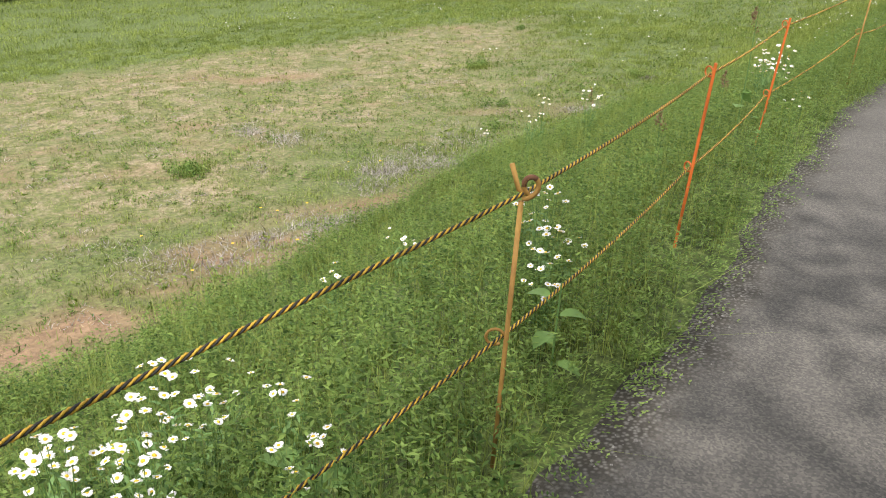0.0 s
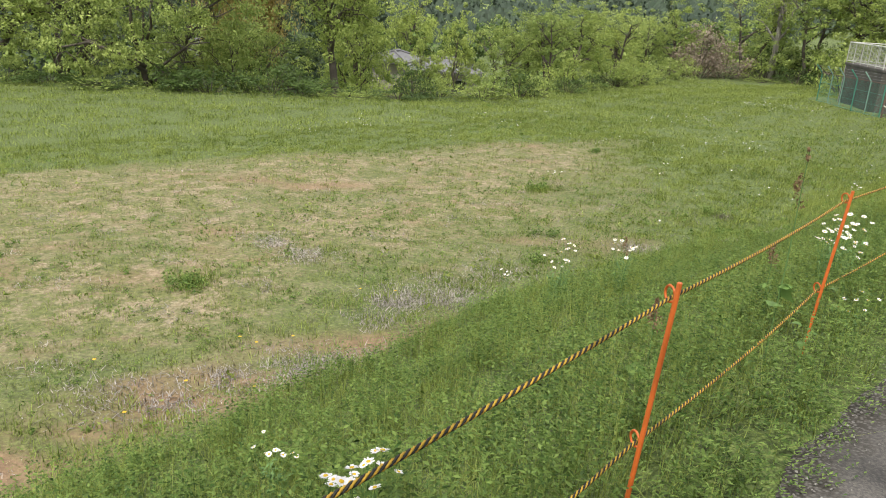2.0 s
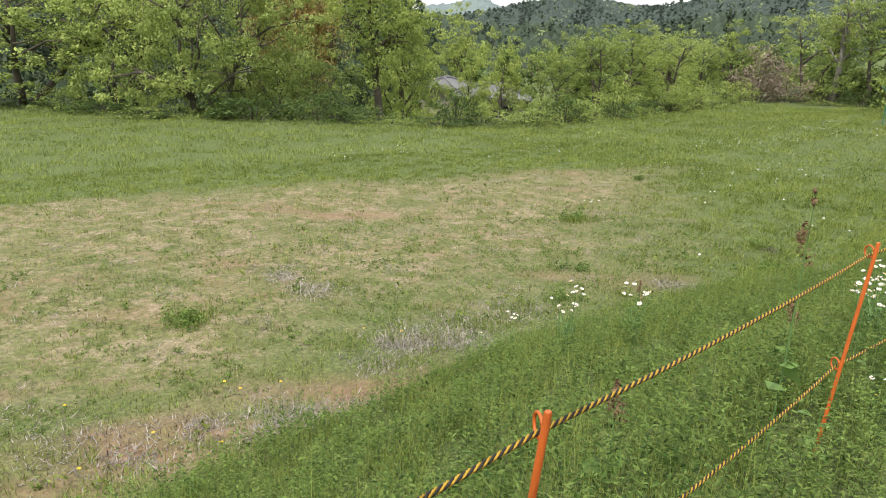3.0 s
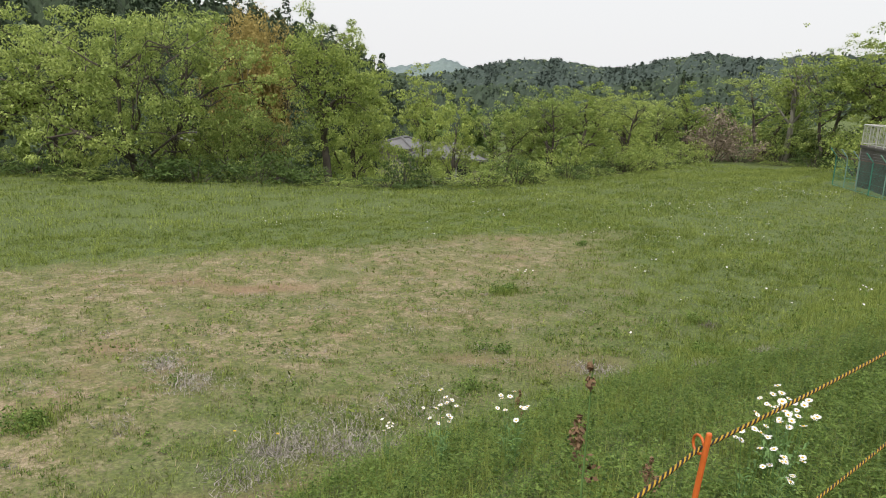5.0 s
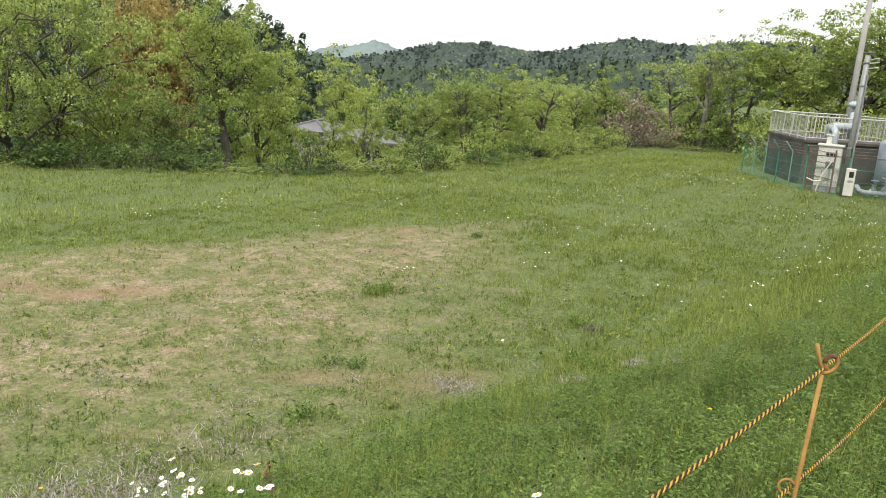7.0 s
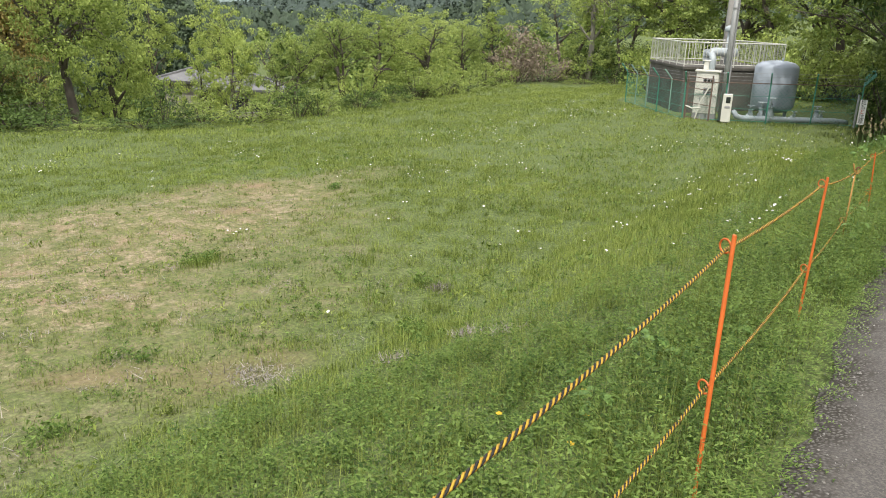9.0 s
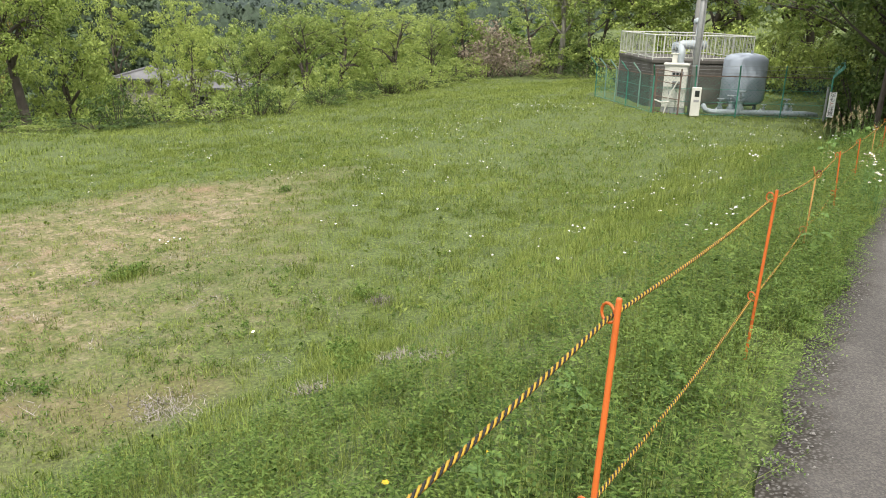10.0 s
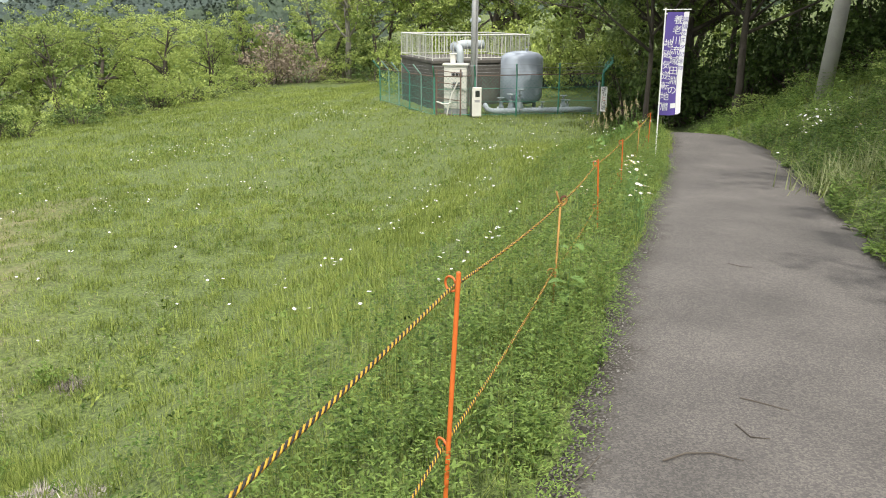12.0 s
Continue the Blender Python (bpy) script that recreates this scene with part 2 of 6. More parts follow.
def bareness(x, y):
    """Strips of bare reddish earth along the foot of the bank, and the trodden line."""
    x, y = np.asarray(x, float), np.asarray(y, float)
    f = cover_edge(y) - x
    strip = np.clip(1 - np.abs(f - 0.9 - 0.4 * patchy(x, y, 1.6, 2.0)) / 1.0, 0, 1) * np.clip((9.0 - y) / 2, 0, 1)
    spots = np.clip((patchy(x, y, 1.3, 4.0) - 0.75) * 2, 0, 1) * dryness(x, y)
    return np.clip(strip * (1.05 + 0.8 * patchy(x, y, 0.35, 1.0)) + spots * 0.7, 0, 1)


def spread(lo, hi, step, far):
    fine = np.arange(lo, hi + step / 2, step)
    out = np.array([1.5, 4, 8, 14, 22, 34, 50, 75, 120, 200, 400, 900, far])
    return np.concatenate([lo - out[::-1], fine, hi + out])


def build_ground():
    xs, ys = spread(-62, 8, 0.36, 2500), spread(-6, 68, 0.36, 2500)
    gx, gy = np.meshgrid(xs, ys)
    gz = rough_land(gx, gy)
    on_road = (gx > road_left(gy) + 0.12) & (gx < road_right(gy) - 0.12)
    gz = np.where(on_road, gz - 0.05, gz)
    w, h = len(xs), len(ys)
    verts = np.stack([gx, gy, gz], -1).reshape(-1, 3)
    i = np.arange(w * (h - 1)).reshape(h - 1, w)[:, :-1].ravel()
    faces = np.stack([i, i + 1, i + w + 1, i + w], -1)
    me = bpy.data.meshes.new("ground")
    me.from_pydata(verts.tolist(), [], faces.tolist())
    me.polygons.foreach_set("use_smooth", [True] * len(me.polygons))
    for name, f in (("dry", lambda a, b: dryness(a, b) * np.clip(lerp(-a, [6, 9, 13, 17], [0.5, 0.72, 0.95, 1.05]) + 0.3 * patchy(a, b, 0.8, 6.0), 0, 1)), ("bare", bareness)):
        me.attributes.new(name, "FLOAT", "POINT").data.foreach_set("value", f(gx, gy).ravel().astype(np.float32))
    me.materials.append(ground_material())
    tagged(new("ground", me), "meadow ground, green turf round a worn dry straw-coloured patch", "ground", kind="structure")


def build_road():
    m = material("asphalt", (0.05, 0.0475, 0.045), (0.142, 0.132, 0.124), 0.9, 1.2, 90.0, 0.8, depth=0.006)
    t = m.node_tree
    n, link = t.nodes, t.links.new
    bsdf = n["Principled BSDF"]
    base = bsdf.inputs["Base Color"].links[0].from_socket
    co = n.new("ShaderNodeTexCoord").outputs["Object"]
    chips = n.new("ShaderNodeTexVoronoi")
    chips.inputs["Scale"].default_value = 125
    link(co, chips.inputs["Vector"])
    pick = n.new("ShaderNodeSeparateColor")
    link(chips.outputs["Color"], pick.inputs[0])
    r = n.new("ShaderNodeValToRGB")
    r.color_ramp.elements[0].position, r.color_ramp.elements[0].color = 0.25, (0.78, 0.78, 0.79, 1)
    r.color_ramp.elements[1].position, r.color_ramp.elements[1].color = 0.99, (1.5, 1.45, 1.4, 1)
    link(pick.outputs[0], r.inputs["Fac"])
    mul = n.new("ShaderNodeMix")
    mul.data_type, mul.blend_type = "RGBA", "MULTIPLY"
    mul.inputs["Factor"].default_value = 1
    link(base, mul.inputs["A"]), link(r.outputs["Color"], mul.inputs["B"])
    # crumbled margin: coarser, darker stones with brown dirt between them
    stones = n.new("ShaderNodeTexVoronoi")
    stones.inputs["Scale"].default_value = 55
    link(co, stones.inputs["Vector"])
    grit = n.new("ShaderNodeValToRGB")
    grit.color_ramp.elements[0].position, grit.color_ramp.elements[0].color = 0.12, (0.17, 0.16, 0.15, 1)
    grit.color_ramp.elements[1].position, grit.color_ramp.elements[1].color = 0.55, (0.04, 0.034, 0.028, 1)
    link(stones.outputs["Distance"], grit.inputs["Fac"])
    margin = n.new("ShaderNodeAttribute")
    margin.attribute_name = "margin"
    blot = n.new("ShaderNodeTexNoise")
    blot.inputs["Scale"].default_value, blot.inputs["Detail"].default_value = 5.0, 5
    link(co, blot.inputs["Vector"])
    where = n.new("ShaderNodeMath")
    where.operation = "MULTIPLY_ADD"
    where.use_clamp = True
    link(blot.outputs["Fac"], where.inputs[0])
    where.inputs[1].default_value = 2.6
    inner = n.new("ShaderNodeMath")
    inner.operation = "MULTIPLY_ADD"
    link(margin.outputs["Fac"], inner.inputs[0])
    inner.inputs[1].default_value, inner.inputs[2].default_value = 2.0, -1.85
    link(inner.outputs[0], where.inputs[2])
    worn = n.new("ShaderNodeMix")
    worn.data_type = "RGBA"
    link(where.outputs[0], worn.inputs["Factor"]), link(mul.outputs["Result"], worn.inputs["A"]), link(grit.outputs["Color"], worn.inputs["B"])
    link(worn.outputs["Result"], bsdf.inputs["Base Color"])
    verts, faces, edges = [], [], []
    ys = np.arange(-12, 46, 0.2)
    cols = 22
    for y in ys:
        a = road_left(y) + 0.03 * math.sin(2.1 * y) + 0.025 * math.sin(7.7 * y + 1)
        b = road_right(y) + 0.06 * math.sin(2.3 * y)
        for k in range(cols):
            u = k / (cols - 1)
            edge = min(u, 1 - u)
            edges.append(max(0.0, 1 - edge * (b - a) / 0.38))
            verts.append((a + (b - a) * u, y, road_z(y) + 0.012 - 0.035 * max(0, 1 - edge * 14) + 0.02 * math.sin(math.pi * u)))
    for j in range(len(ys) - 1):
        for k in range(cols - 1):
            i = j * cols + k
            faces.append((i, i + 1, i + cols + 1, i + cols))
    ob = mesh_object("road", verts, faces, m, smooth=True)
    ob.data.attributes.new("margin", "FLOAT", "POINT").data.foreach_set("value", np.array(edges, dtype=np.float32))
    tagged(ob, "narrow grey asphalt lane with crumbling grassy edges", "road", kind="structure")


def edge_grit():
    """Loose stones and crumbs of asphalt along the ragged edges of the lane."""
    rng = np.random.default_rng(9)
    n = 2600
    y = rng.uniform(0.3, 26, n)
    left = rng.uniform(0, 1, n) < 0.75
    x = np.where(left, road_left(y) + np.abs(rng.normal(0.05, 0.17, n)), road_right(y) - np.abs(rng.normal(0.05, 0.2, n)))
    z = road_z(y) + 0.016
    r = rng.uniform(0.003, 0.009, n)
    c = np.stack([x, y, z], 1)
    turn = rng.uniform(0, 6.28, n)
    corners = [c + np.stack([np.cos(turn + k * math.pi / 2) * r * rng.uniform(0.7, 1.3, n), np.sin(turn + k * math.pi / 2) * r * rng.uniform(0.7, 1.3, n), -0.2 * r], 1) for k in range(4)]
    peak = c + np.stack([rng.normal(0, 0.2, n) * r, rng.normal(0, 0.2, n) * r, r * rng.uniform(0.5, 1.0, n)], 1)
    faces = np.concatenate([np.stack([corners[k], corners[(k + 1) % 4], peak], 1) for k in range(4)])
    stone = material("loose grit", (0.07, 0.066, 0.062), (0.30, 0.285, 0.27), 0.9, 3.0, 60.0, 0, island=0.9)
    tagged(array_mesh("grit", faces, 3, stone), "loose grey grit along the crumbling lane edge", "gravel", kind="stuff")


build_ground()
build_road()
edge_grit()

# ---- rope fence ----
ORANGE = plain("orange paint", (0.62, 0.14, 0.025), 0.45)
OCHRE = material("rusty ochre paint", (0.18, 0.085, 0.02), (0.46, 0.27, 0.07), 0.75, 9.0, 70.0, 0.4, depth=0.002)
RUST = material("rust", (0.07, 0.03, 0.018), (0.2, 0.09, 0.045), 0.9, 20.0, 120.0, 0.5, depth=0.002)
YELLOW = material("yellow rope fibre", (0.40, 0.235, 0.02), (0.64, 0.40, 0.05), 0.7, 30.0, 400.0, 0.5, depth=0.001)
BLACK = material("black rope fibre", (0.012, 0.011, 0.01), (0.045, 0.04, 0.035), 0.75, 30.0, 400.0, 0.5, depth=0.001)
# top (x, y, z), height of the lower hook, slant (dx, dy per metre down), style
POSTS = [
    ((-0.42, -0.35, 3.10), 2.55, (0.0, 0.0), "orange"),
    ((-0.579, 2.130, 3.036), 2.56, (-0.05, 0.0), "rusty"),
    ((-1.063, 4.280, 2.983), 2.441, (-0.01, -0.11), "orange"),
    ((-1.580, 6.578, 2.898), 2.335, (-0.03, -0.11), "orange"),
    ((-1.805, 9.26, 2.912), 2.46, (-0.02, -0.04), "rusty"),
    ((-2.097, 11.388, 2.884), 2.318, (0.06, -0.2), "orange"),
    ((-2.476, 14.030, 2.668), 2.05, (0.0, -0.12), "orange"),
    ((-2.890, 16.650, 2.300), 1.84, (0.03, -0.2), "rusty"),
    ((-3.29, 19.33, 2.115), 1.62, (0.05, 0.0), "orange"),
    ((-3.63, 22.10, 1.912), 1.43, (0.03, 0.0), "orange"),
    ((-3.90, 24.66, 1.765), 1.29, (0.0, 0.0), "rusty"),
    ((-4.12, 26.9, 1.72), 1.25, (0.0, 0.0), "orange"),
]


def hook_ring(bm, c, r, wire, turn, gap=0.9, tilt=0.0):
    pts = []
    for k in range(13):
        a = turn + (2 * math.pi - gap) * k / 12
        pts.append(Vector(c) + Vector((r * math.cos(a) * math.cos(tilt), r * math.cos(a) * math.sin(tilt), r * math.sin(a))))
    return tube(bm, pts, wire, 6)


def rope_post(top, low, slant, style):
    """A steel stake with an upper and a lower rope eye; returns where the ropes pass."""
    x, y, z = top
    ground = float(land(x, y)) - 0.08
    base = Vector((x + slant[0] * (z - ground), y + slant[1] * (z - ground), ground))
    lean = lambda h: Vector((x + slant[0] * (z - h), y + slant[1] * (z - h), h)) - base
    orange = style == "orange"
    ob = empty("rope_post", Matrix.Translation(base), category="rope post", group="rope fence posts",
               label="bright orange painted steel stake with two rope hooks" if orange else "rusty ochre steel stake with a curled pigtail top")
    paint = ORANGE if orange else OCHRE
    head = lean(z)
    across = 2.75 if orange else -2.4
    if orange:
        bm = tube(bmesh.new(), [lean(ground), lean((z + ground) / 2), head - Vector((0, 0, 0.004)), head], [0.0085, 0.0085, 0.0085, 0.0068], 10)
        part("shaft", bm, paint, ob, smooth=False)
        hooks = []
        for h, nm in ((z - 0.052, "hook"), (low, "hook")):
            c = lean(h) + Vector((math.cos(across), math.sin(across), 0)) * 0.034 + Vector((0, 0, 0.004))
            part(nm, hook_ring(bmesh.new(), c, 0.026, 0.0042, 0.25, 1.0, across + math.pi), paint, ob, "curled orange hook", True)
            hooks.append(base + c + Vector((0, 0, -0.016)))
    else:
        bm = tube(bmesh.new(), [lean(ground), lean(ground + 0.4 * (z - ground)), lean(z - 0.035)], 0.0075, 9)
        part("shaft", bm, paint, ob, smooth=True)
        pts = []
        for k in range(15):
            a = -math.pi / 2 + 2 * math.pi * 0.93 * k / 14
            pts.append(head + Vector((math.cos(across), math.sin(across), 0)) * -0.031 * math.cos(a) + Vector((0.002 * k, 0.0025 * k, 0.031 * math.sin(a) + 0.002)))
        side = Vector((math.cos(across), math.sin(across), 0))
        pts += [pts[-1] + side * 0.04 + Vector((0, 0, 0.022)), pts[-1] + side * 0.062 + Vector((0, 0, 0.095))]
        part("pigtail", tube(bmesh.new(), pts, 0.0072, 7), paint, ob, "curled rusty loop with an upturned end", True)
        part("rust_patch", tube(bmesh.new(), [p + Vector((0, 0, 0.0006)) for p in pts[6:12]], 0.0078, 7), RUST, ob, "dark rust on the loop", True)
        c = lean(low) + side * 0.034
        part("hook", hook_ring(bmesh.new(), c, 0.027, 0.005, 0.25, 1.2, across + math.pi), paint, ob, "small curled hook", True)
        hooks = [base + head + Vector((0, 0, -0.014)), base + c + Vector((0, 0, -0.018))]
    return hooks


def rope(name, points, sag, label):
    """A four-strand laid rope through points, yellow and black by turns."""
    path = []
    for p, q in zip(points, points[1:]):
        count = max(2, round((q - p).length / (0.010 if p.y < 14 else 0.022)))
        for k in range(count):
            u = k / count
            path.append(p.lerp(q, u) - Vector((0, 0, 4 * sag * u * (1 - u))))
    path.append(points[-1])
    pos = np.array([tuple(p) for p in path])
    d = np.gradient(pos, axis=0)
    step = np.linalg.norm(d, axis=1)
    d /= step[:, None]
    s = np.cumsum(step)
    side = np.cross(d, (0, 0, 1.0))
    side /= np.linalg.norm(side, axis=1)[:, None]
    up = np.cross(side, d)
    ob = empty(name, Matrix.Identity(4), label=label, category="rope")
    sides = 5
    for strand in range(4):
        a = 2 * math.pi * (s / 0.060 + strand / 4)
        mid = pos + 0.0037 * (np.cos(a)[:, None] * side + np.sin(a)[:, None] * up)
        ring = []
        for k in range(sides):
            b = a + 2 * math.pi * k / sides
            ring.append(mid + 0.0035 * (np.cos(b)[:, None] * side + np.sin(b)[:, None] * up))
        verts = np.stack(ring, 1).reshape(-1, 3)
        n = len(pos)
        i = np.arange((n - 1) * sides).reshape(n - 1, sides)
        j = np.roll(i, -1, axis=1)
        faces = np.stack([i, j, j + sides, i + sides], -1).reshape(-1, 4)
        mesh_object("strand", verts.tolist(), faces.tolist(), BLACK if strand % 2 else YELLOW, ob, True)
    return ob


eyes = [rope_post(*p) for p in POSTS]
rope("rope", [h[0] for h in eyes], 0.018, "yellow and black twisted rope threaded through the upper hooks")
rope("rope", [h[1] for h in eyes], 0.03, "yellow and black twisted rope threaded through the lower hooks")

# ---- waterworks compound ----
CONCRETE = material("weathered concrete", (0.03, 0.028, 0.025), (0.15, 0.14, 0.125), 0.9, 0.9, 12.0, 0.4, depth=0.01)
PALE_CONCRETE = material("pale concrete", (0.26, 0.25, 0.23), (0.5, 0.48, 0.45), 0.9, 1.2, 25.0, 0.3)
STEEL = plain("galvanised steel", (0.30, 0.31, 0.31), 0.6, 0.3)
RAIL = plain("pale rail paint", (0.60, 0.60, 0.55), 0.5)
IVORY = plain("ivory enamel", (0.66, 0.65, 0.60), 0.45, scale=3)
TANK = plain("blue-grey tank paint", (0.36, 0.405, 0.47), 0.45, scale=1.5)
PIPE = plain("blue-grey pipe", (0.42, 0.47, 0.50), 0.45, scale=3)
GREEN = plain("green coated wire", (0.06, 0.25, 0.18), 0.5)
DULL_GREEN = plain("faded green post", (0.22, 0.36, 0.30), 0.6)
BROWN = material("rusty gate iron", (0.08, 0.055, 0.042), (0.2, 0.14, 0.11), 0.85, 6.0, 60.0, 0.4)
DARK = plain("dark glass", (0.03, 0.035, 0.035), 0.2)
GREY = plain("grey plastic", (0.3, 0.3, 0.31), 0.5)
WHITE = plain("white board", (0.78, 0.78, 0.76), 0.5)
RED = plain("red letter paint", (0.45, 0.05, 0.04), 0.5)
INK = plain("black letter paint", (0.03, 0.03, 0.035), 0.6)
POLE = material("concrete pole", (0.26, 0.25, 0.24), (0.44, 0.43, 0.41), 0.85, 2.0, 40.0, 0.2)
U, W = Vector((0.669, -0.743, 0)), Vector((0.743, 0.669, 0))   # the tank house's two directions
SITE = Vector((0.28, 0.15, 0))   # the compound's place
NEAR = Vector((-16.4, 42.1, -0.75)) + SITE
SIDE_L, SIDE_W = 5.4, 4.45


def ground_at(x, y):
    return float(land(x, y))


def reservoir():
    c = NEAR - U * SIDE_L / 2 + W * SIDE_W / 2
    turn = Matrix.Translation((c.x, c.y, ground_at(c.x, c.y) - 0.3)) @ pose(0, 0, 0, 0, 0, math.degrees(math.atan2(U.y, U.x)))
    ob = empty("reservoir_building", turn, label="stained grey concrete water reservoir with a railed flat roof", category="building")
    top = 1.40 + LIFT - turn.translation.z
    part("wall", box(bmesh.new(), (SIDE_L, SIDE_W, top - 0.14), pose(0, 0, (top - 0.14) / 2), 0.02), CONCRETE, ob)
    part("roof_slab", box(bmesh.new(), (SIDE_L + 0.1, SIDE_W + 0.1, 0.14), pose(0, 0, top - 0.07), 0.02), CONCRETE, ob, "dark concrete roof slab")
    part("pilaster", box(bmesh.new(), (0.10, 0.34, top - 0.2), pose(-SIDE_L / 2 + 0.02, -SIDE_W / 2 + 0.16, (top - 0.2) / 2), 0.01), PALE_CONCRETE, ob, "pale corner pilaster")
    rail = 2.455 - 1.40
    corners = [(-SIDE_L / 2, -SIDE_W / 2), (SIDE_L / 2, -SIDE_W / 2), (SIDE_L / 2, SIDE_W / 2), (-SIDE_L / 2, SIDE_W / 2)]
    for k in range(4):
        p, q = Vector((*corners[k], top)), Vector((*corners[(k + 1) % 4], top))
        for h, r in ((rail, 0.028), (0.1, 0.02)):
            part("rail", tube(bmesh.new(), [p + Vector((0, 0, h)), q + Vector((0, 0, h))], r, 6), RAIL, ob)
        count = round((q - p).length / 1.1)
        for i in range(count):
            s = p.lerp(q, i / count)
            part("rail_post", tube(bmesh.new(), [s, s + Vector((0, 0, rail))], 0.026, 6), RAIL, ob)
        bars = round((q - p).length / 0.16)
        for i in range(1, bars):
            s = p.lerp(q, i / bars)
            part("baluster", tube(bmesh.new(), [s + Vector((0, 0, 0.1)), s + Vector((0, 0, rail))], 0.011, 4), RAIL, ob)
    return turn, top


house, roof_top = reservoir()


def pipework():
    """The bent pipe that climbs over the roof edge, and the vent head on the roof."""
    ob = empty("riser_pipe", house @ pose(SIDE_L / 2 + 0.18, -SIDE_W / 2 + 1.2, 0), label="grey-blue riser pipe bending over the roof edge", category="pipe")
    arc = [(0, 0, 0), (0, 0, roof_top + 0.25)] + [(-0.3 + 0.3 * math.cos(a), 0, roof_top + 0.25 + 0.3 * math.sin(a)) for a in (0.4, 0.8, 1.2, 1.57)] + [(-0.75, 0, roof_top + 0.55)]
    part("pipe", tube(bmesh.new(), arc, 0.15, 12), PIPE, ob, smooth=True)
    part("flange", tube(bmesh.new(), [(-0.72, 0, roof_top + 0.55), (-0.79, 0, roof_top + 0.55)], 0.22, 14), PIPE, ob)
    v = empty("roof_vent", house @ pose(0.2, 0.6, roof_top), label="grey pipe and domed vent head on the roof", category="vent")
    part("pipe", tube(bmesh.new(), [(0, 0, 0), (0, 0, 1.55)], 0.11, 10), PIPE, v, smooth=True)
    part("cap", tube(bmesh.new(), [(0, 0, 1.5), (0, 0, 1.56), (0, 0, 1.72), (0, 0, 1.8)], [0.12, 0.27, 0.25, 0.1], 12), PIPE, v, "domed cap", True)
    h = empty("roof_pipe", house @ pose(1.0, -0.6, roof_top), label="thick grey elbow pipe lying on the roof", category="pipe")
    bend = [(0, 0, 0), (0, 0, 0.35)] + [(0, 0.25 - 0.25 * math.cos(a), 0.35 + 0.25 * math.sin(a)) for a in (0.5, 1.0, 1.57)] + [(0, 1.3, 0.6)]
    part("pipe", tube(bmesh.new(), bend, 0.2, 12), PIPE, h, smooth=True)


pipework()


def pressure_tank():
    x, y = -12.35 + SITE.x, 42.1 + SITE.y
    g = ground_at(x, y)
    ob = empty("pressure_tank", Matrix.Translation((x, y, g)), label="blue-grey upright steel pressure tank with a domed top", category="tank")
    r, lo, hi = 0.86, 0.32, 1.90 + LIFT - g
    prof = [(0.05, lo - 0.06), (0.45, lo - 0.03), (r - 0.1, lo + 0.08), (r, lo + 0.25), (r, hi - 0.32), (r - 0.05, hi - 0.2), (r - 0.2, hi - 0.09), (0.35, hi - 0.02), (0.05, hi)]
    part("shell", tube(bmesh.new(), [(0, 0, z) for _, z in prof], [q for q, _ in prof], 40), TANK, ob, smooth=True)
    part("lifting_lug", box(bmesh.new(), (0.05, 0.12, 0.14), pose(0.25, -0.2, hi + 0.03), 0.01), TANK, ob)
    part("inspection_plate", box(bmesh.new(), (0.2, 0.03, 0.22), pose(-0.62, -0.52, lo + 0.9, 0, 0, -50), 0.01), GREY, ob, "small dark plate")
    for k in range(3):
        a = 2 * math.pi * k / 3 + 0.4
        part("leg", box(bmesh.new(), (0.12, 0.12, lo + 0.2), pose(0.55 * math.cos(a), 0.55 * math.sin(a), (lo + 0.2) / 2 - 0.05), 0.01), TANK, ob)


pressure_tank()


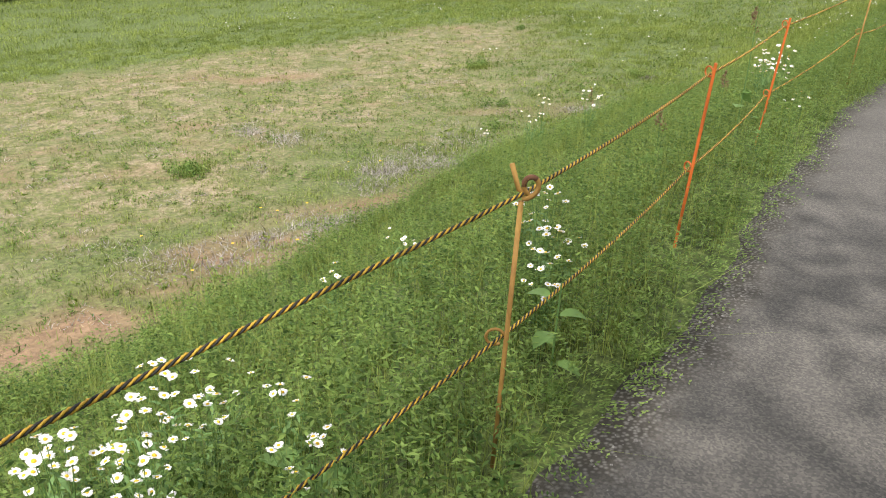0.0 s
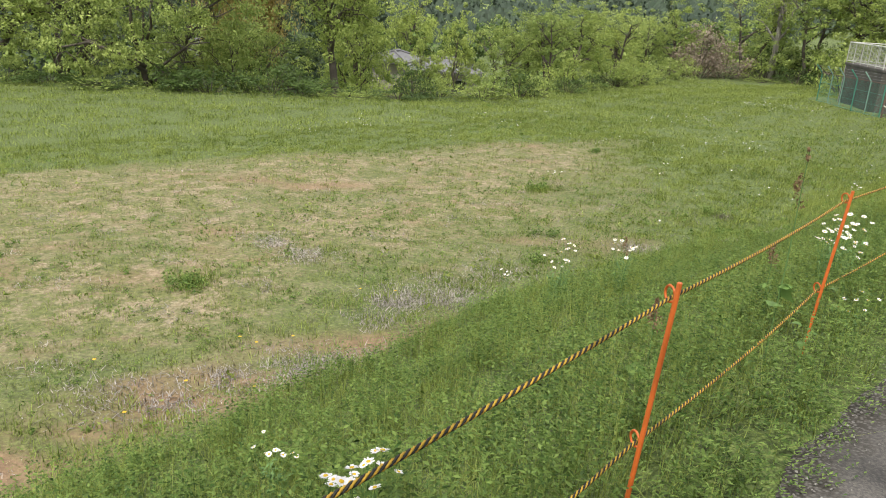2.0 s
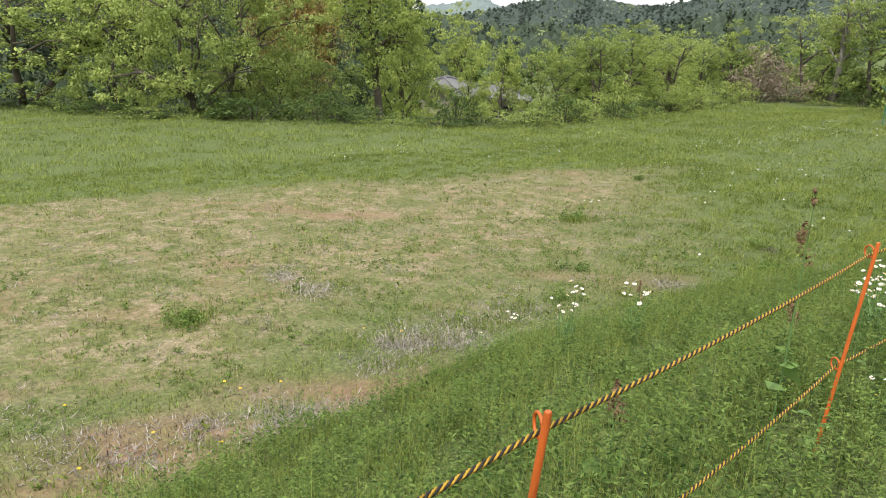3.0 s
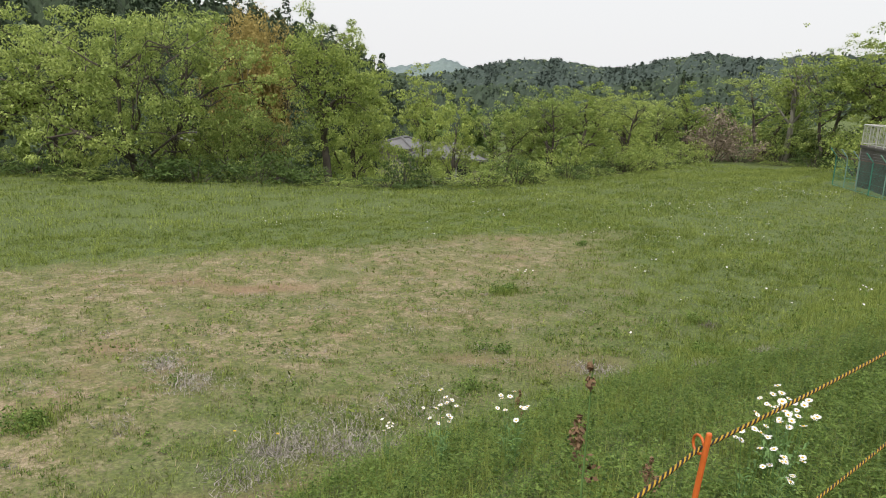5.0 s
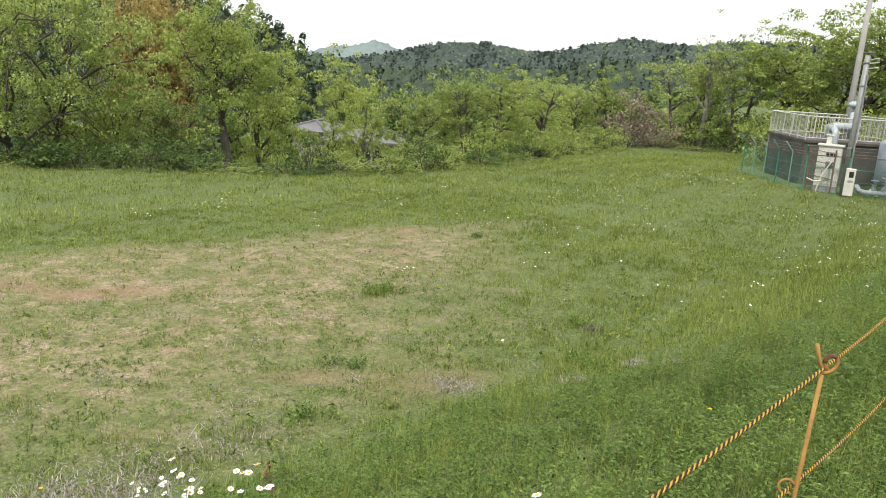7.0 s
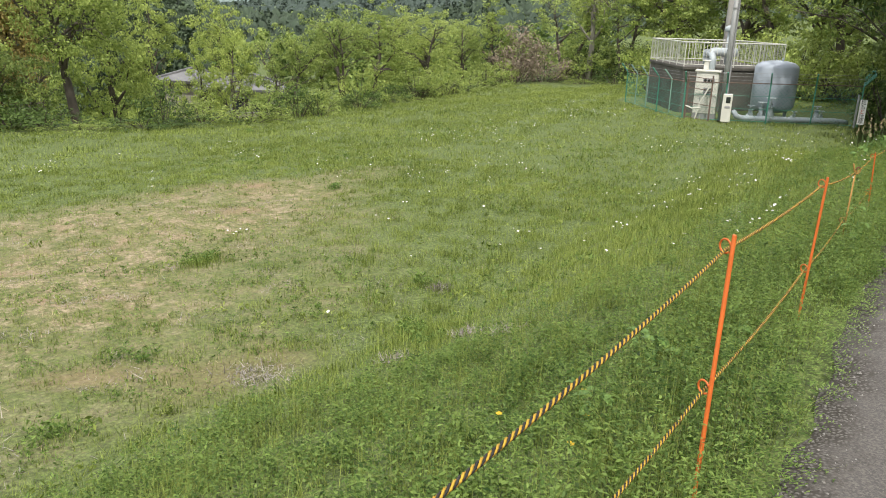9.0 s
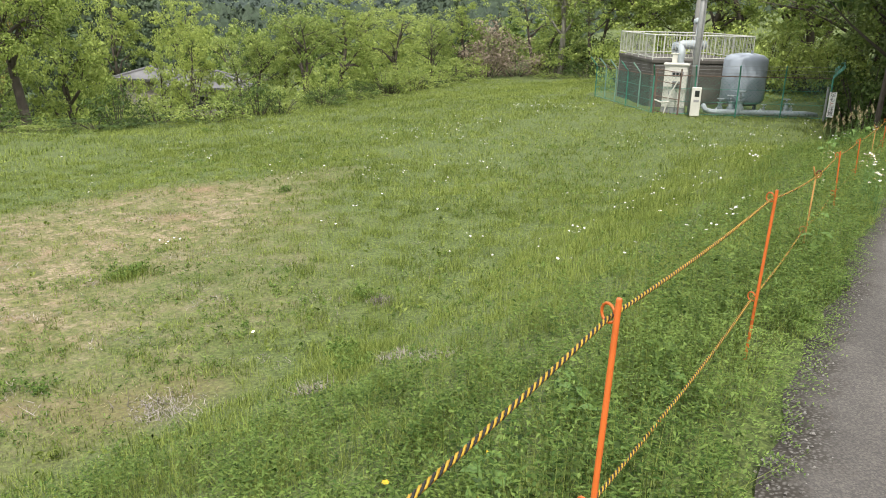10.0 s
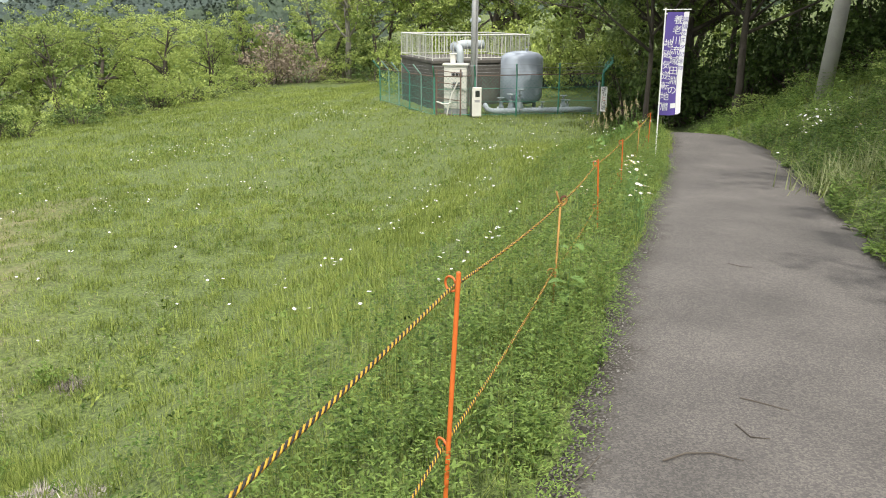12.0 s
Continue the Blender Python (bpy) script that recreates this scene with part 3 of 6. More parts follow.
def cabinet():
    p = Vector((-14.42, 40.15, 0)) + SITE
    g = ground_at(p.x, p.y)
    ob = empty("control_cabinet", Matrix.Translation((p.x, p.y, g)) @ pose(0, 0, 0, 0, 0, 18), label="ivory steel control cabinet with three round dials on a dark plinth", category="cabinet")
    top = 1.37 + LIFT - g
    part("plinth", box(bmesh.new(), (0.92, 0.5, 0.3), pose(0, 0, 0.12), 0.01), GREY, ob)
    part("body", box(bmesh.new(), (0.9, 0.55, top - 0.25), pose(0, 0, 0.25 + (top - 0.25) / 2), 0.015), IVORY, ob)
    part("roof", box(bmesh.new(), (1.02, 0.7, 0.07), pose(0, 0, top + 0.035), 0.015), IVORY, ob)
    door = part("door", box(bmesh.new(), (0.68, 0.02, top - 0.42), pose(0.07, -0.283, 0.3 + (top - 0.35) / 2), 0.006), IVORY, ob)
    dial_panel = part("dial_window", box(bmesh.new(), (0.46, 0.012, 0.2), pose(0.07, -0.298, top - 0.34), 0.003), GREY, door, "grey window over three dials")
    for k in (-1, 0, 1):
        part("dial", tube(bmesh.new(), [(0.07 + 0.14 * k, -0.302, top - 0.34), (0.07 + 0.14 * k, -0.312, top - 0.34)], 0.058, 14), DARK, door, "round dial")
    part("lower_window", box(bmesh.new(), (0.36, 0.012, 0.3), pose(0.07, -0.298, top - 0.78), 0.003), GREY, door)
    for k in range(4):
        part("slat", box(bmesh.new(), (0.3, 0.01, 0.02), pose(0.07, -0.308, top - 0.69 - 0.06 * k)), DARK, door)
    part("handle", box(bmesh.new(), (0.03, 0.04, 0.12), pose(-0.2, -0.305, top - 1.1), 0.005), STEEL, door)
    part("lamp_housing", box(bmesh.new(), (0.2, 0.2, 0.36), pose(-0.12, 0, top + 0.25), 0.01), IVORY, ob)
    part("lamp_cap", box(bmesh.new(), (0.32, 0.26, 0.04), pose(-0.12, 0, top + 0.44), 0.01), IVORY, ob)
    b = empty("meter_box", Matrix.Translation((-13.22 + SITE.x, 39.45 + SITE.y, ground_at(-13.22, 39.45))) @ pose(0, 0, 0, 0, 0, 20), label="ivory electric meter box on the foot of the steel pole", category="box")
    part("body", box(bmesh.new(), (0.36, 0.26, 1.1), pose(0, 0, 0.58), 0.015), IVORY, b)
    part("window", box(bmesh.new(), (0.17, 0.015, 0.24), pose(0.03, -0.135, 0.9), 0.004), DARK, b, "dark meter window")
    part("label_plate", box(bmesh.new(), (0.2, 0.01, 0.09), pose(0.02, -0.134, 0.62), 0.002), GREY, b)
    part("foot", box(bmesh.new(), (0.3, 0.2, 0.1), pose(0, 0, 0.0)), CONCRETE, b)


cabinet()


def service_poles():
    g = ground_at(-13.6, 39.8)
    ob = empty("service_pole", Matrix.Translation((-13.55 + SITE.x, 39.85 + SITE.y, g)) @ pose(0, 0, 0, 0, 0.2, 0), label="slim grey steel service pole with a cable conduit", category="pole")
    part("shaft", tube(bmesh.new(), [(0, 0, 0), (0, 0, 3), (0, 0, 5.6)], [0.13, 0.115, 0.10], 12), STEEL, ob, smooth=True)
    for z in (1.9, 3.0, 4.4, 5.3):
        part("band", tube(bmesh.new(), [(0, 0, z), (0, 0, z + 0.05)], 0.128, 12), GREY, ob)
    part("conduit", tube(bmesh.new(), [(0.15, -0.05, 0.2), (0.15, -0.05, 4.9)], 0.03, 6), GREY, ob)
    for z in (5.1, 5.3, 5.45):
        part("insulator", tube(bmesh.new(), [(0.08, 0, z), (0.38, 0.1, z + 0.05), (0.42, 0.1, z + 0.05)], [0.015, 0.015, 0.035], 6), WHITE, ob)
    b = empty("utility_pole", Matrix.Translation((-17.27 + SITE.x, 48.75 + SITE.y, ground_at(-17.27, 48.75))) @ pose(0, 0, 0, 0, 0.4, 0), label="tall grey concrete utility pole behind the reservoir", category="pole")
    part("shaft", tube(bmesh.new(), [(0, 0, 0), (0, 0, 5), (0, 0, 10.5)], [0.17, 0.15, 0.11], 12), POLE, b, smooth=True)
    for z in (6.3, 6.9, 7.5):
        part("insulator", tube(bmesh.new(), [(0.1, 0, z), (0.55, 0.1, z), (0.6, 0.1, z)], [0.02, 0.02, 0.06], 6), GREY, b)


service_poles()


def ground_pipes():
    def p(x, y, z=0.0):
        return Vector((x, y, ground_at(x, y) + z)) + SITE
    ob = empty("water_main", Matrix.Translation(p(-13.3, 40.6)), label="pale blue-grey water main lying on the ground with flanges", category="pipe")
    o = ob.matrix_basis.translation
    run = [p(-13.45, 40.9, 0.3) - o, p(-13.2, 40.55, 0.16) - o, p(-12.9, 40.45, 0.13) - o, p(-11.5, 40.95, 0.13) - o, p(-10.3, 41.4, 0.13) - o, p(-9.7, 41.65, 0.13) - o, p(-9.4, 42.1, 0.05) - o]
    part("pipe", tube(bmesh.new(), run, 0.11, 12), PIPE, ob, smooth=True)
    for k, (x, y) in enumerate(((-12.75, 40.5), (-12.0, 40.78), (-11.2, 41.06), (-10.4, 41.36))):
        c = p(x, y, 0.13) - o
        d = Vector((0.94, 0.34, 0)) * 0.03
        part("flange", tube(bmesh.new(), [c - d, c + d], 0.17, 14), PIPE, ob)
    for x, y, h, s in ((-11.95, 40.8, 0.95, 1.0), (-12.35, 40.95, 0.75, 0.85), (-12.8, 41.0, 0.6, 0.7), (-11.1, 41.1, 0.45, 0.5), (-10.2, 41.5, 0.5, 0.5), (-10.6, 42.3, 0.6, 0.7)):
        v = empty("gate_valve", Matrix.Translation(p(x, y, 0.1)), label="blue-grey gate valve with a handwheel on the water main", category="valve", group="valves on the water main")
        part("body", tube(bmesh.new(), [(0, 0, 0), (0, 0, 0.2 * s), (0, 0, 0.3 * s), (0, 0, 0.45 * s), (0, 0, 0.5 * s)], [0.14 * s, 0.17 * s, 0.12 * s, 0.11 * s, 0.18 * s], 12), PIPE, v, smooth=True)
        part("stem", tube(bmesh.new(), [(0, 0, 0.5 * s), (0, 0, h - 0.1)], 0.03 * s, 6), GREY, v)
        wheel = [(0.2 * s * math.cos(a), 0.2 * s * math.sin(a), h - 0.1) for a in np.linspace(0, 2 * math.pi, 13)]
        part("handwheel", tube(bmesh.new(), wheel, 0.025 * s, 6), PIPE, v, "round handwheel", True)
        part("yoke", box(bmesh.new(), (0.06 * s, 0.28 * s, 0.05), pose(0, 0, 0.62 * s), 0.005), PIPE, v)


ground_pipes()


def compound_fence():
    ob = empty("mesh_fence", Matrix.Identity(4), label="green chain-link fence with outward arms and barbed wire", category="fence")
    A, B, C, D = (-20.8, 45.3), (-15.0, 39.35), (-8.75, 41.05), (-10.2, 47.5)
    height = 1.55

    def top_of(x, y, h):
        return Vector((x, y, ground_at(x, y) + h)) + SITE

    for p, q, out in ((A, B, (-0.25, -0.25)), (B, C, (0.1, -0.34)), (C, D, (0.34, 0.1))):
        n = max(2, round(math.hypot(q[0] - p[0], q[1] - p[1]) / 1.65))
        stops = [(p[0] + (q[0] - p[0]) * k / n, p[1] + (q[1] - p[1]) * k / n) for k in range(n + 1)]
        for k, (x, y) in enumerate(stops[:-1] if p is not C else stops):
            mat = DULL_GREEN if (k % 3 and p is A) else GREEN
            b = top_of(x, y, 0)
            part("fence_post", tube(bmesh.new(), [b - Vector((0, 0, 0.1)), b + Vector((0, 0, height)), b + Vector((out[0], out[1], height + 0.42))], 0.03, 6), mat, ob)
        for h, r in ((height, 0.02), (0.06, 0.015), (height * 0.35, 0.008), (height * 0.68, 0.008)):
            part("rail", tube(bmesh.new(), [top_of(x, y, h) for x, y in stops], r, 5), BROWN if (h == height and p is not C) else GREEN, ob)
        for k in range(3):
            f = 0.3 + 0.33 * k
            part("barbed_wire", tube(bmesh.new(), [top_of(x, y, height + 0.42 * f) + Vector((out[0] * f, out[1] * f, 0)) for x, y in stops], 0.006, 4), GREY, ob)
        bm = bmesh.new()
        length = math.hypot(q[0] - p[0], q[1] - p[1])
        pitch = 0.15
        for k in range(-int(height / pitch), int(length / pitch)):
            for sgn in (1, -1):
                s0, s1 = k * pitch, k * pitch + height
                lo, hi = max(0.0, s0), min(length, s1)
                if hi - lo < 0.05:
                    continue
                ends = []
                for s in (lo, hi):
                    u, v = s / length, (s - s0)
                    ends.append(top_of(p[0] + (q[0] - p[0]) * u, p[1] + (q[1] - p[1]) * u, v if sgn > 0 else height - v))
                tube(bm, ends, 0.0028, 3, False)
        tagged(part("chain_link", bm, GREEN, ob, "green diamond wire mesh"), kind="stuff")
    g = empty("fence_gate", Matrix.Translation(top_of(-14.9, 39.38, 0)) @ pose(0, 0, 0, 0, 0, 16), label="rusty brown iron gate tied shut with a bent bar", category="gate")
    for x in (0, 0.95):
        part("stile", tube(bmesh.new(), [(x, -0.06, 0), (x, -0.06, 1.85)], 0.035, 6), BROWN, g)
    for z in (0.15, 0.75, 1.35, 1.8):
        part("bar", tube(bmesh.new(), [(0, -0.06, z), (0.95, -0.06, z - 0.12)], 0.018, 5), BROWN, g)
    part("brace", tube(bmesh.new(), [(0.4, -0.08, 0), (0.55, -0.08, 0.75), (0.9, -0.08, 1.5)], 0.03, 5), RAIL, g, "pale bent tube")
    part("chain", tube(bmesh.new(), [(0, -0.1, 0.6), (0.3, -0.12, 0.5), (0.6, -0.1, 0.55)], 0.03, 5), RAIL, g)
    s = empty("warning_sign", Matrix.Translation(top_of(-8.58, 40.7, 0)) @ pose(0, 0, 0, 0, 0, 8), label="narrow white warning sign with dark letters by the fence corner", category="sign")
    part("board", box(bmesh.new(), (0.24, 0.03, 0.92), pose(0, 0, 0.62), 0.004), WHITE, s)
    part("post", tube(bmesh.new(), [(-0.2, 0.06, 0), (-0.2, 0.06, 1.25)], 0.04, 6), STEEL, s)
    for k, ch in enumerate("足もと注意"):
        cu = bpy.data.curves.new("letter", "FONT")
        cu.body, cu.align_x, cu.align_y, cu.size = ch, "CENTER", "CENTER", 0.19
        tmp = bpy.data.objects.new("letter", cu)
        scene.collection.objects.link(tmp)
        me = bpy.data.meshes.new_from_object(tmp.evaluated_get(bpy.context.evaluated_depsgraph_get()))
        bpy.data.objects.remove(tmp)
        me.materials.clear()
        me.materials.append(RED if k == 2 else INK)
        o = new("letter", me)
        o.parent, o.matrix_basis = s, pose(0, -0.02, 0.98 - 0.175 * k, 90)


compound_fence()


def banner():
    base = Vector((-3.79, 25.8, ground_at(-3.79, 25.8) - 0.05))
    ob = empty("nobori_banner", Matrix.Translation(base) @ pose(0, 0, 0, 0, -0.7, 8), label="purple and white vertical cloth banner with Japanese lettering", category="banner")
    top = 3.62 - base.z
    purple = plain("purple cloth", (0.115, 0.08, 0.34), 0.85, scale=3)
    white = plain("white cloth", (0.8, 0.8, 0.82), 0.85, scale=3)
    part("pole", tube(bmesh.new(), [(0, 0, 0), (0, 0, top)], 0.012, 8), WHITE, ob)
    part("crossbar", tube(bmesh.new(), [(-0.04, 0, top - 0.03), (0.42, 0, top - 0.03)], 0.008, 6), WHITE, ob)

    def cloth(u, v, off=0.0):
        """A point of the cloth: u across, v down, with soft folds."""
        bow = -0.05 * math.sin(math.pi * min(1, v)) - 0.07 * max(0.0, v - 0.55)
        return Vector((0.03 + 0.36 * u + bow * 0.7, 0.05 * math.sin(4 * u + 2.2 * v) * (0.3 + v) - off - 0.12 * u, top - 0.07 - 1.74 * v + 0.16 * u * u * max(0.0, v - 0.6)))

    def strip(name, u0, u1, v0, v1, mat, off, label=""):
        bm = bmesh.new()
        nu, nv = 8, 32
        g = [[bm.verts.new(cloth(u0 + (u1 - u0) * i / nu, v0 + (v1 - v0) * j / nv, off)) for i in range(nu + 1)] for j in range(nv + 1)]
        for j in range(nv):
            for i in range(nu):
                bm.faces.new((g[j][i], g[j + 1][i], g[j + 1][i + 1], g[j][i + 1]))
        part(name, bm, mat, ob, label, True)

    strip("cloth", 0.0, 0.76, 0, 1, purple, 0.0, "purple cloth field")
    strip("border", 0.765, 1.0, 0, 1, white, 0.0, "white side border")
    strip("tag", 0.52, 0.76, 0.88, 0.93, white, 0.004, "small white panel near the bottom")

    def column(text, u, v0, v1, size, mat):
        step = (v1 - v0) / len(text)
        for k, ch in enumerate(text):
            cu = bpy.data.curves.new("letter", "FONT")
            cu.body, cu.align_x, cu.align_y, cu.size = ch, "CENTER", "CENTER", size
            tmp = bpy.data.objects.new("letter", cu)
            scene.collection.objects.link(tmp)
            me = bpy.data.meshes.new_from_object(tmp.evaluated_get(bpy.context.evaluated_depsgraph_get()))
            bpy.data.objects.remove(tmp)
            bpy.data.curves.remove(cu)
            for v in me.vertices:
                uu, vv = u + v.co.x / 0.36, v0 + (k + 0.5) * step - v.co.y / 1.74
                v.co = cloth(uu, vv, 0.006)
            me.materials.clear()
            me.materials.append(mat)
            o = new("letter", me)
            o.parent = ob

    column("養老川流域田淵の", 0.56, 0.03, 0.80, 0.158, white)
    column("地磁気逆転地層", 0.24, 0.25, 0.97, 0.15, white)
    column("国指定天然記念物", 0.88, 0.04, 0.56, 0.085, purple)
    for k in range(4):
        z = top - 0.1 - 0.5 * k
        part("tie", tube(bmesh.new(), [(-0.015, 0, z), (0.035, 0, z)], 0.012, 5), WHITE, ob)


banner()


def roadside_pole():
    x, y = -1.12, 31.9
    ob = empty("utility_pole", Matrix.Translation((x, y, ground_at(x, y) - 0.2)) @ pose(0, 0, 0, 0, 3.5, 0), label="grey concrete utility pole on the wooded bank", category="pole")
    part("shaft", tube(bmesh.new(), [(0, 0, 0), (0, 0, 4), (0, 0, 9)], [0.18, 0.16, 0.13], 14), POLE, ob, smooth=True)


roadside_pole()


# ---- trees ----
def leaf_cloud(rng, centres, radii, per, size, flat=0.75, level=0.5, slim=0.52, round_off=0.85):
    """Loose four-cornered leaves round clump centres, as an array of corners."""
    c = np.repeat(np.asarray(centres), per, axis=0)
    r = np.repeat(np.asarray(radii), per)
    d = rng.normal(size=(len(c), 3))
    d /= np.linalg.norm(d, axis=1)[:, None]
    p = c + d * (r * rng.uniform(0.3, 1.0, len(c)) ** 0.5)[:, None] * np.array([1, 1, flat])
    nrm = d * 0.55 + rng.normal(size=d.shape) * 0.6 + np.array([0, 0, level])
    nrm /= np.linalg.norm(nrm, axis=1)[:, None]
    soft = d * round_off + np.array([0, 0, 0.3]) + nrm * 0.6
    soft /= np.linalg.norm(soft, axis=1)[:, None]
    nrm = nrm * np.where((nrm * soft).sum(1) < 0, -1.0, 1.0)[:, None]
    t = np.cross(nrm, rng.normal(size=d.shape))
    t /= np.linalg.norm(t, axis=1)[:, None]
    b = np.cross(nrm, t)
    s = (size * rng.uniform(0.55, 1.35, len(c)))[:, None]
    quad = np.stack([p - t * s, p - b * s * slim + nrm * s * 0.12, p + t * s, p + b * s * slim + nrm * s * 0.12], 1)
    return np.concatenate([quad, np.repeat(soft[:, None, :], 4, axis=1)], 2)


def tree_model(seed, height, spread_r, leaf, mat, bark, stems=1, clumps=90, per=62, low=0.28, clump_r=0.16, limbs=11, sparse=1.0, flat=0.5, shell_part=0.4, twigs=3, girth=1.0):
    """A broadleaf tree about the origin: forked trunk with limbs, and a ragged crown."""
    rng = np.random.default_rng(seed)
    ob = empty("tree", Matrix.Identity(4))
    bm = bmesh.new()
    tips = []
    for s in range(stems):
        lean = rng.normal(size=2) * (0.06 if stems == 1 else 0.16) * height
        base = Vector((rng.normal() * 0.3 * (stems > 1), rng.normal() * 0.3 * (stems > 1), -0.4))
        fork = height * rng.uniform(0.2, 0.34)
        mid = Vector((base.x + lean[0] * 0.4, base.y + lean[1] * 0.4, fork))
        top = Vector((base.x + lean[0], base.y + lean[1], height * rng.uniform(0.75, 0.9)))
        r0 = 0.03 * girth * height / math.sqrt(stems)
        tube(bm, [base, base.lerp(mid, 0.5) + Vector((0.05, 0, 0)), mid, mid.lerp(top, 0.5) + Vector(rng.normal(size=3) * 0.03 * height), top], [r0 * 1.25, r0, r0 * 0.85, r0 * 0.5, r0 * 0.12], 7)
        tips.append(top)
        for k in range(limbs):
            u = rng.uniform(0.0, 0.85)
            a = 2.4 * k + rng.normal() * 0.4
            start = mid.lerp(top, u)
            reach = spread_r * rng.uniform(0.55, 1.0) * (1 - 0.45 * u)
            end = start + Vector((math.cos(a) * reach, math.sin(a) * reach, height * rng.uniform(0.08, 0.34) * (1 - 0.4 * u)))
            bend = start.lerp(end, 0.5) + Vector((0, 0, 0.03 * height)) + Vector(rng.normal(size=3) * 0.02 * height)
            rl = r0 * 0.48 * (1 - 0.6 * u)
            tube(bm, [start, start.lerp(bend, 0.5) + Vector(rng.normal(size=3) * 0.012 * height), bend, bend.lerp(end, 0.5) + Vector(rng.normal(size=3) * 0.015 * height), end], [rl, rl * 0.8, rl * 0.6, rl * 0.38, rl * 0.15], 5)
            for j in range(twigs):
                w = start.lerp(end, rng.uniform(0.4, 0.95))
                e2 = w + Vector(rng.normal(size=3) * np.array([0.22, 0.22, 0.12]) * spread_r)
                tube(bm, [w, w.lerp(e2, 0.5) + Vector((0, 0, 0.02 * height)), e2], [rl * 0.3, rl * 0.2, rl * 0.06], 4)
                tips.append(e2)
            tips.append(end)
    part("trunk", bm, bark, ob, smooth=True)
    # clumps near the limb ends and through an uneven shell
    n_shell = int(clumps * shell_part)
    d = rng.normal(size=(n_shell, 3))
    d /= np.linalg.norm(d, axis=1)[:, None]
    lobes = 1 + 0.22 * np.sin(3 * np.arctan2(d[:, 1], d[:, 0]) + seed) + 0.15 * np.sin(5 * d[:, 2] + seed * 2)
    mid_z, half_z = height * (1 + low) / 2, height * (1 - low) / 2
    shell = np.stack([d[:, 0] * spread_r * lobes, d[:, 1] * spread_r * lobes, mid_z + d[:, 2] * half_z * lobes], 1) * 1.0
    shell[:, :2] *= rng.uniform(0.6, 1.0, (n_shell, 1))
    tip = np.array([tuple(t) for t in tips])
    pick = tip[rng.integers(0, len(tip), clumps - n_shell)] + rng.normal(size=(clumps - n_shell, 3)) * 0.05 * height
    centres = np.concatenate([shell, pick])
    radii = height * clump_r * rng.uniform(0.45, 1.1, len(centres)) * (0.8 + 0.4 * (spread_r / height))
    array_mesh("crown", leaf_cloud(rng, centres, radii, int(per * sparse), leaf, flat, 0.9), 4, mat, ob)
    return ob


def bush_model(seed, height, spread_r, leaf, mat, clumps=38, per=40):
    rng = np.random.default_rng(seed)
    ob = empty("bush", Matrix.Identity(4))
    bm = bmesh.new()
    cs = []
    for k in range(clumps):
        a, r = rng.uniform(0, 2 * math.pi), spread_r * math.sqrt(rng.uniform(0, 1))
        h = height * rng.uniform(0.15, 1.0) * (1 - 0.5 * (r / spread_r) ** 2)
        cs.append((r * math.cos(a), r * math.sin(a), h))
        if k % 3 == 0:
            tube(bm, [(0.2 * r * math.cos(a), 0.2 * r * math.sin(a), -0.2), (0.6 * r * math.cos(a), 0.6 * r * math.sin(a), h * 0.6), cs[-1]], [0.04, 0.025, 0.008], 4)
    part("stem", bm, BARK, ob)
    array_mesh("foliage", leaf_cloud(rng, cs, height * rng.uniform(0.14, 0.28, clumps), per, leaf, 0.6, 0.8), 4, mat, ob)
    return ob


def conifer_model(seed, height, spread_r, mat):
    rng = np.random.default_rng(seed)
    ob = empty("conifer", Matrix.Identity(4))
    part("trunk", tube(bmesh.new(), [(0, 0, -0.5), (0, 0, height * 0.6), (0, 0, height)], [0.02 * height, 0.012 * height, 0.02], 6), BARK, ob)
    cs, rr = [], []
    for k in range(46):
        u = (k + 0.5) / 46
        r = spread_r * (1 - u) ** 0.8 * rng.uniform(0.5, 1)
        a = rng.uniform(0, 6.3)
        cs.append((r * math.cos(a), r * math.sin(a), height * (0.15 + 0.84 * u)))
        rr.append(height * 0.075 * (1.25 - u))
    array_mesh("crown", leaf_cloud(rng, cs, rr, 40, 0.17, 0.8), 4, mat, ob)
    return ob


def put(model, x, y, top, size, turn, label, category="tree", group="", sink=0.0):
    """A copy of a model with its crown's top at height top above the sea of the plan."""
    g = ground_at(x, y) - sink
    want = (top - g) / (size[0] * 1.12)
    wide = size[1] * 0.9
    ob = copy_thing(model, Matrix.Translation((x, y, g)) @ pose(0, 0, 0, 0, 0, turn) @ Matrix.Diagonal((wide, wide, want, 1)))
    return tagged(ob, label, category, group)


BIG = tree_model(3, 10, 5.6, 0.11, LEAF_GREEN, BARK, 2, 260, 62, 0.2, 0.085, 12, flat=0.42)
FORKED = tree_model(3, 10, 6.2, 0.075, LEAF_GREEN, BARK, 2, 320, 120, 0.22, 0.08, 12, flat=0.46, shell_part=0.3, twigs=5)
AIRY = tree_model(8, 10, 4.2, 0.075, LEAF_FRESH, BARK, 1, 220, 110, 0.10, 0.085, 14, flat=0.5, shell_part=0.35, twigs=5)
FRESH = tree_model(8, 10, 4.0, 0.112, LEAF_FRESH, BARK, 1, 190, 54, 0.14, 0.085, flat=0.42)
ROUND = tree_model(21, 10, 4.6, 0.112, LEAF_GREEN, BARK, 2, 200, 54, 0.1, 0.09, flat=0.45)
SLIM = tree_model(33, 10, 2.6, 0.10, LEAF_FRESH, PALE_BARK, 1, 120, 22, 0.3, 0.055, shell_part=0.08, twigs=4)
SHADE = tree_model(45, 10, 4.8, 0.115, LEAF_MID, BARK, 1, 120, 72, 0.1, 0.11, flat=0.42)
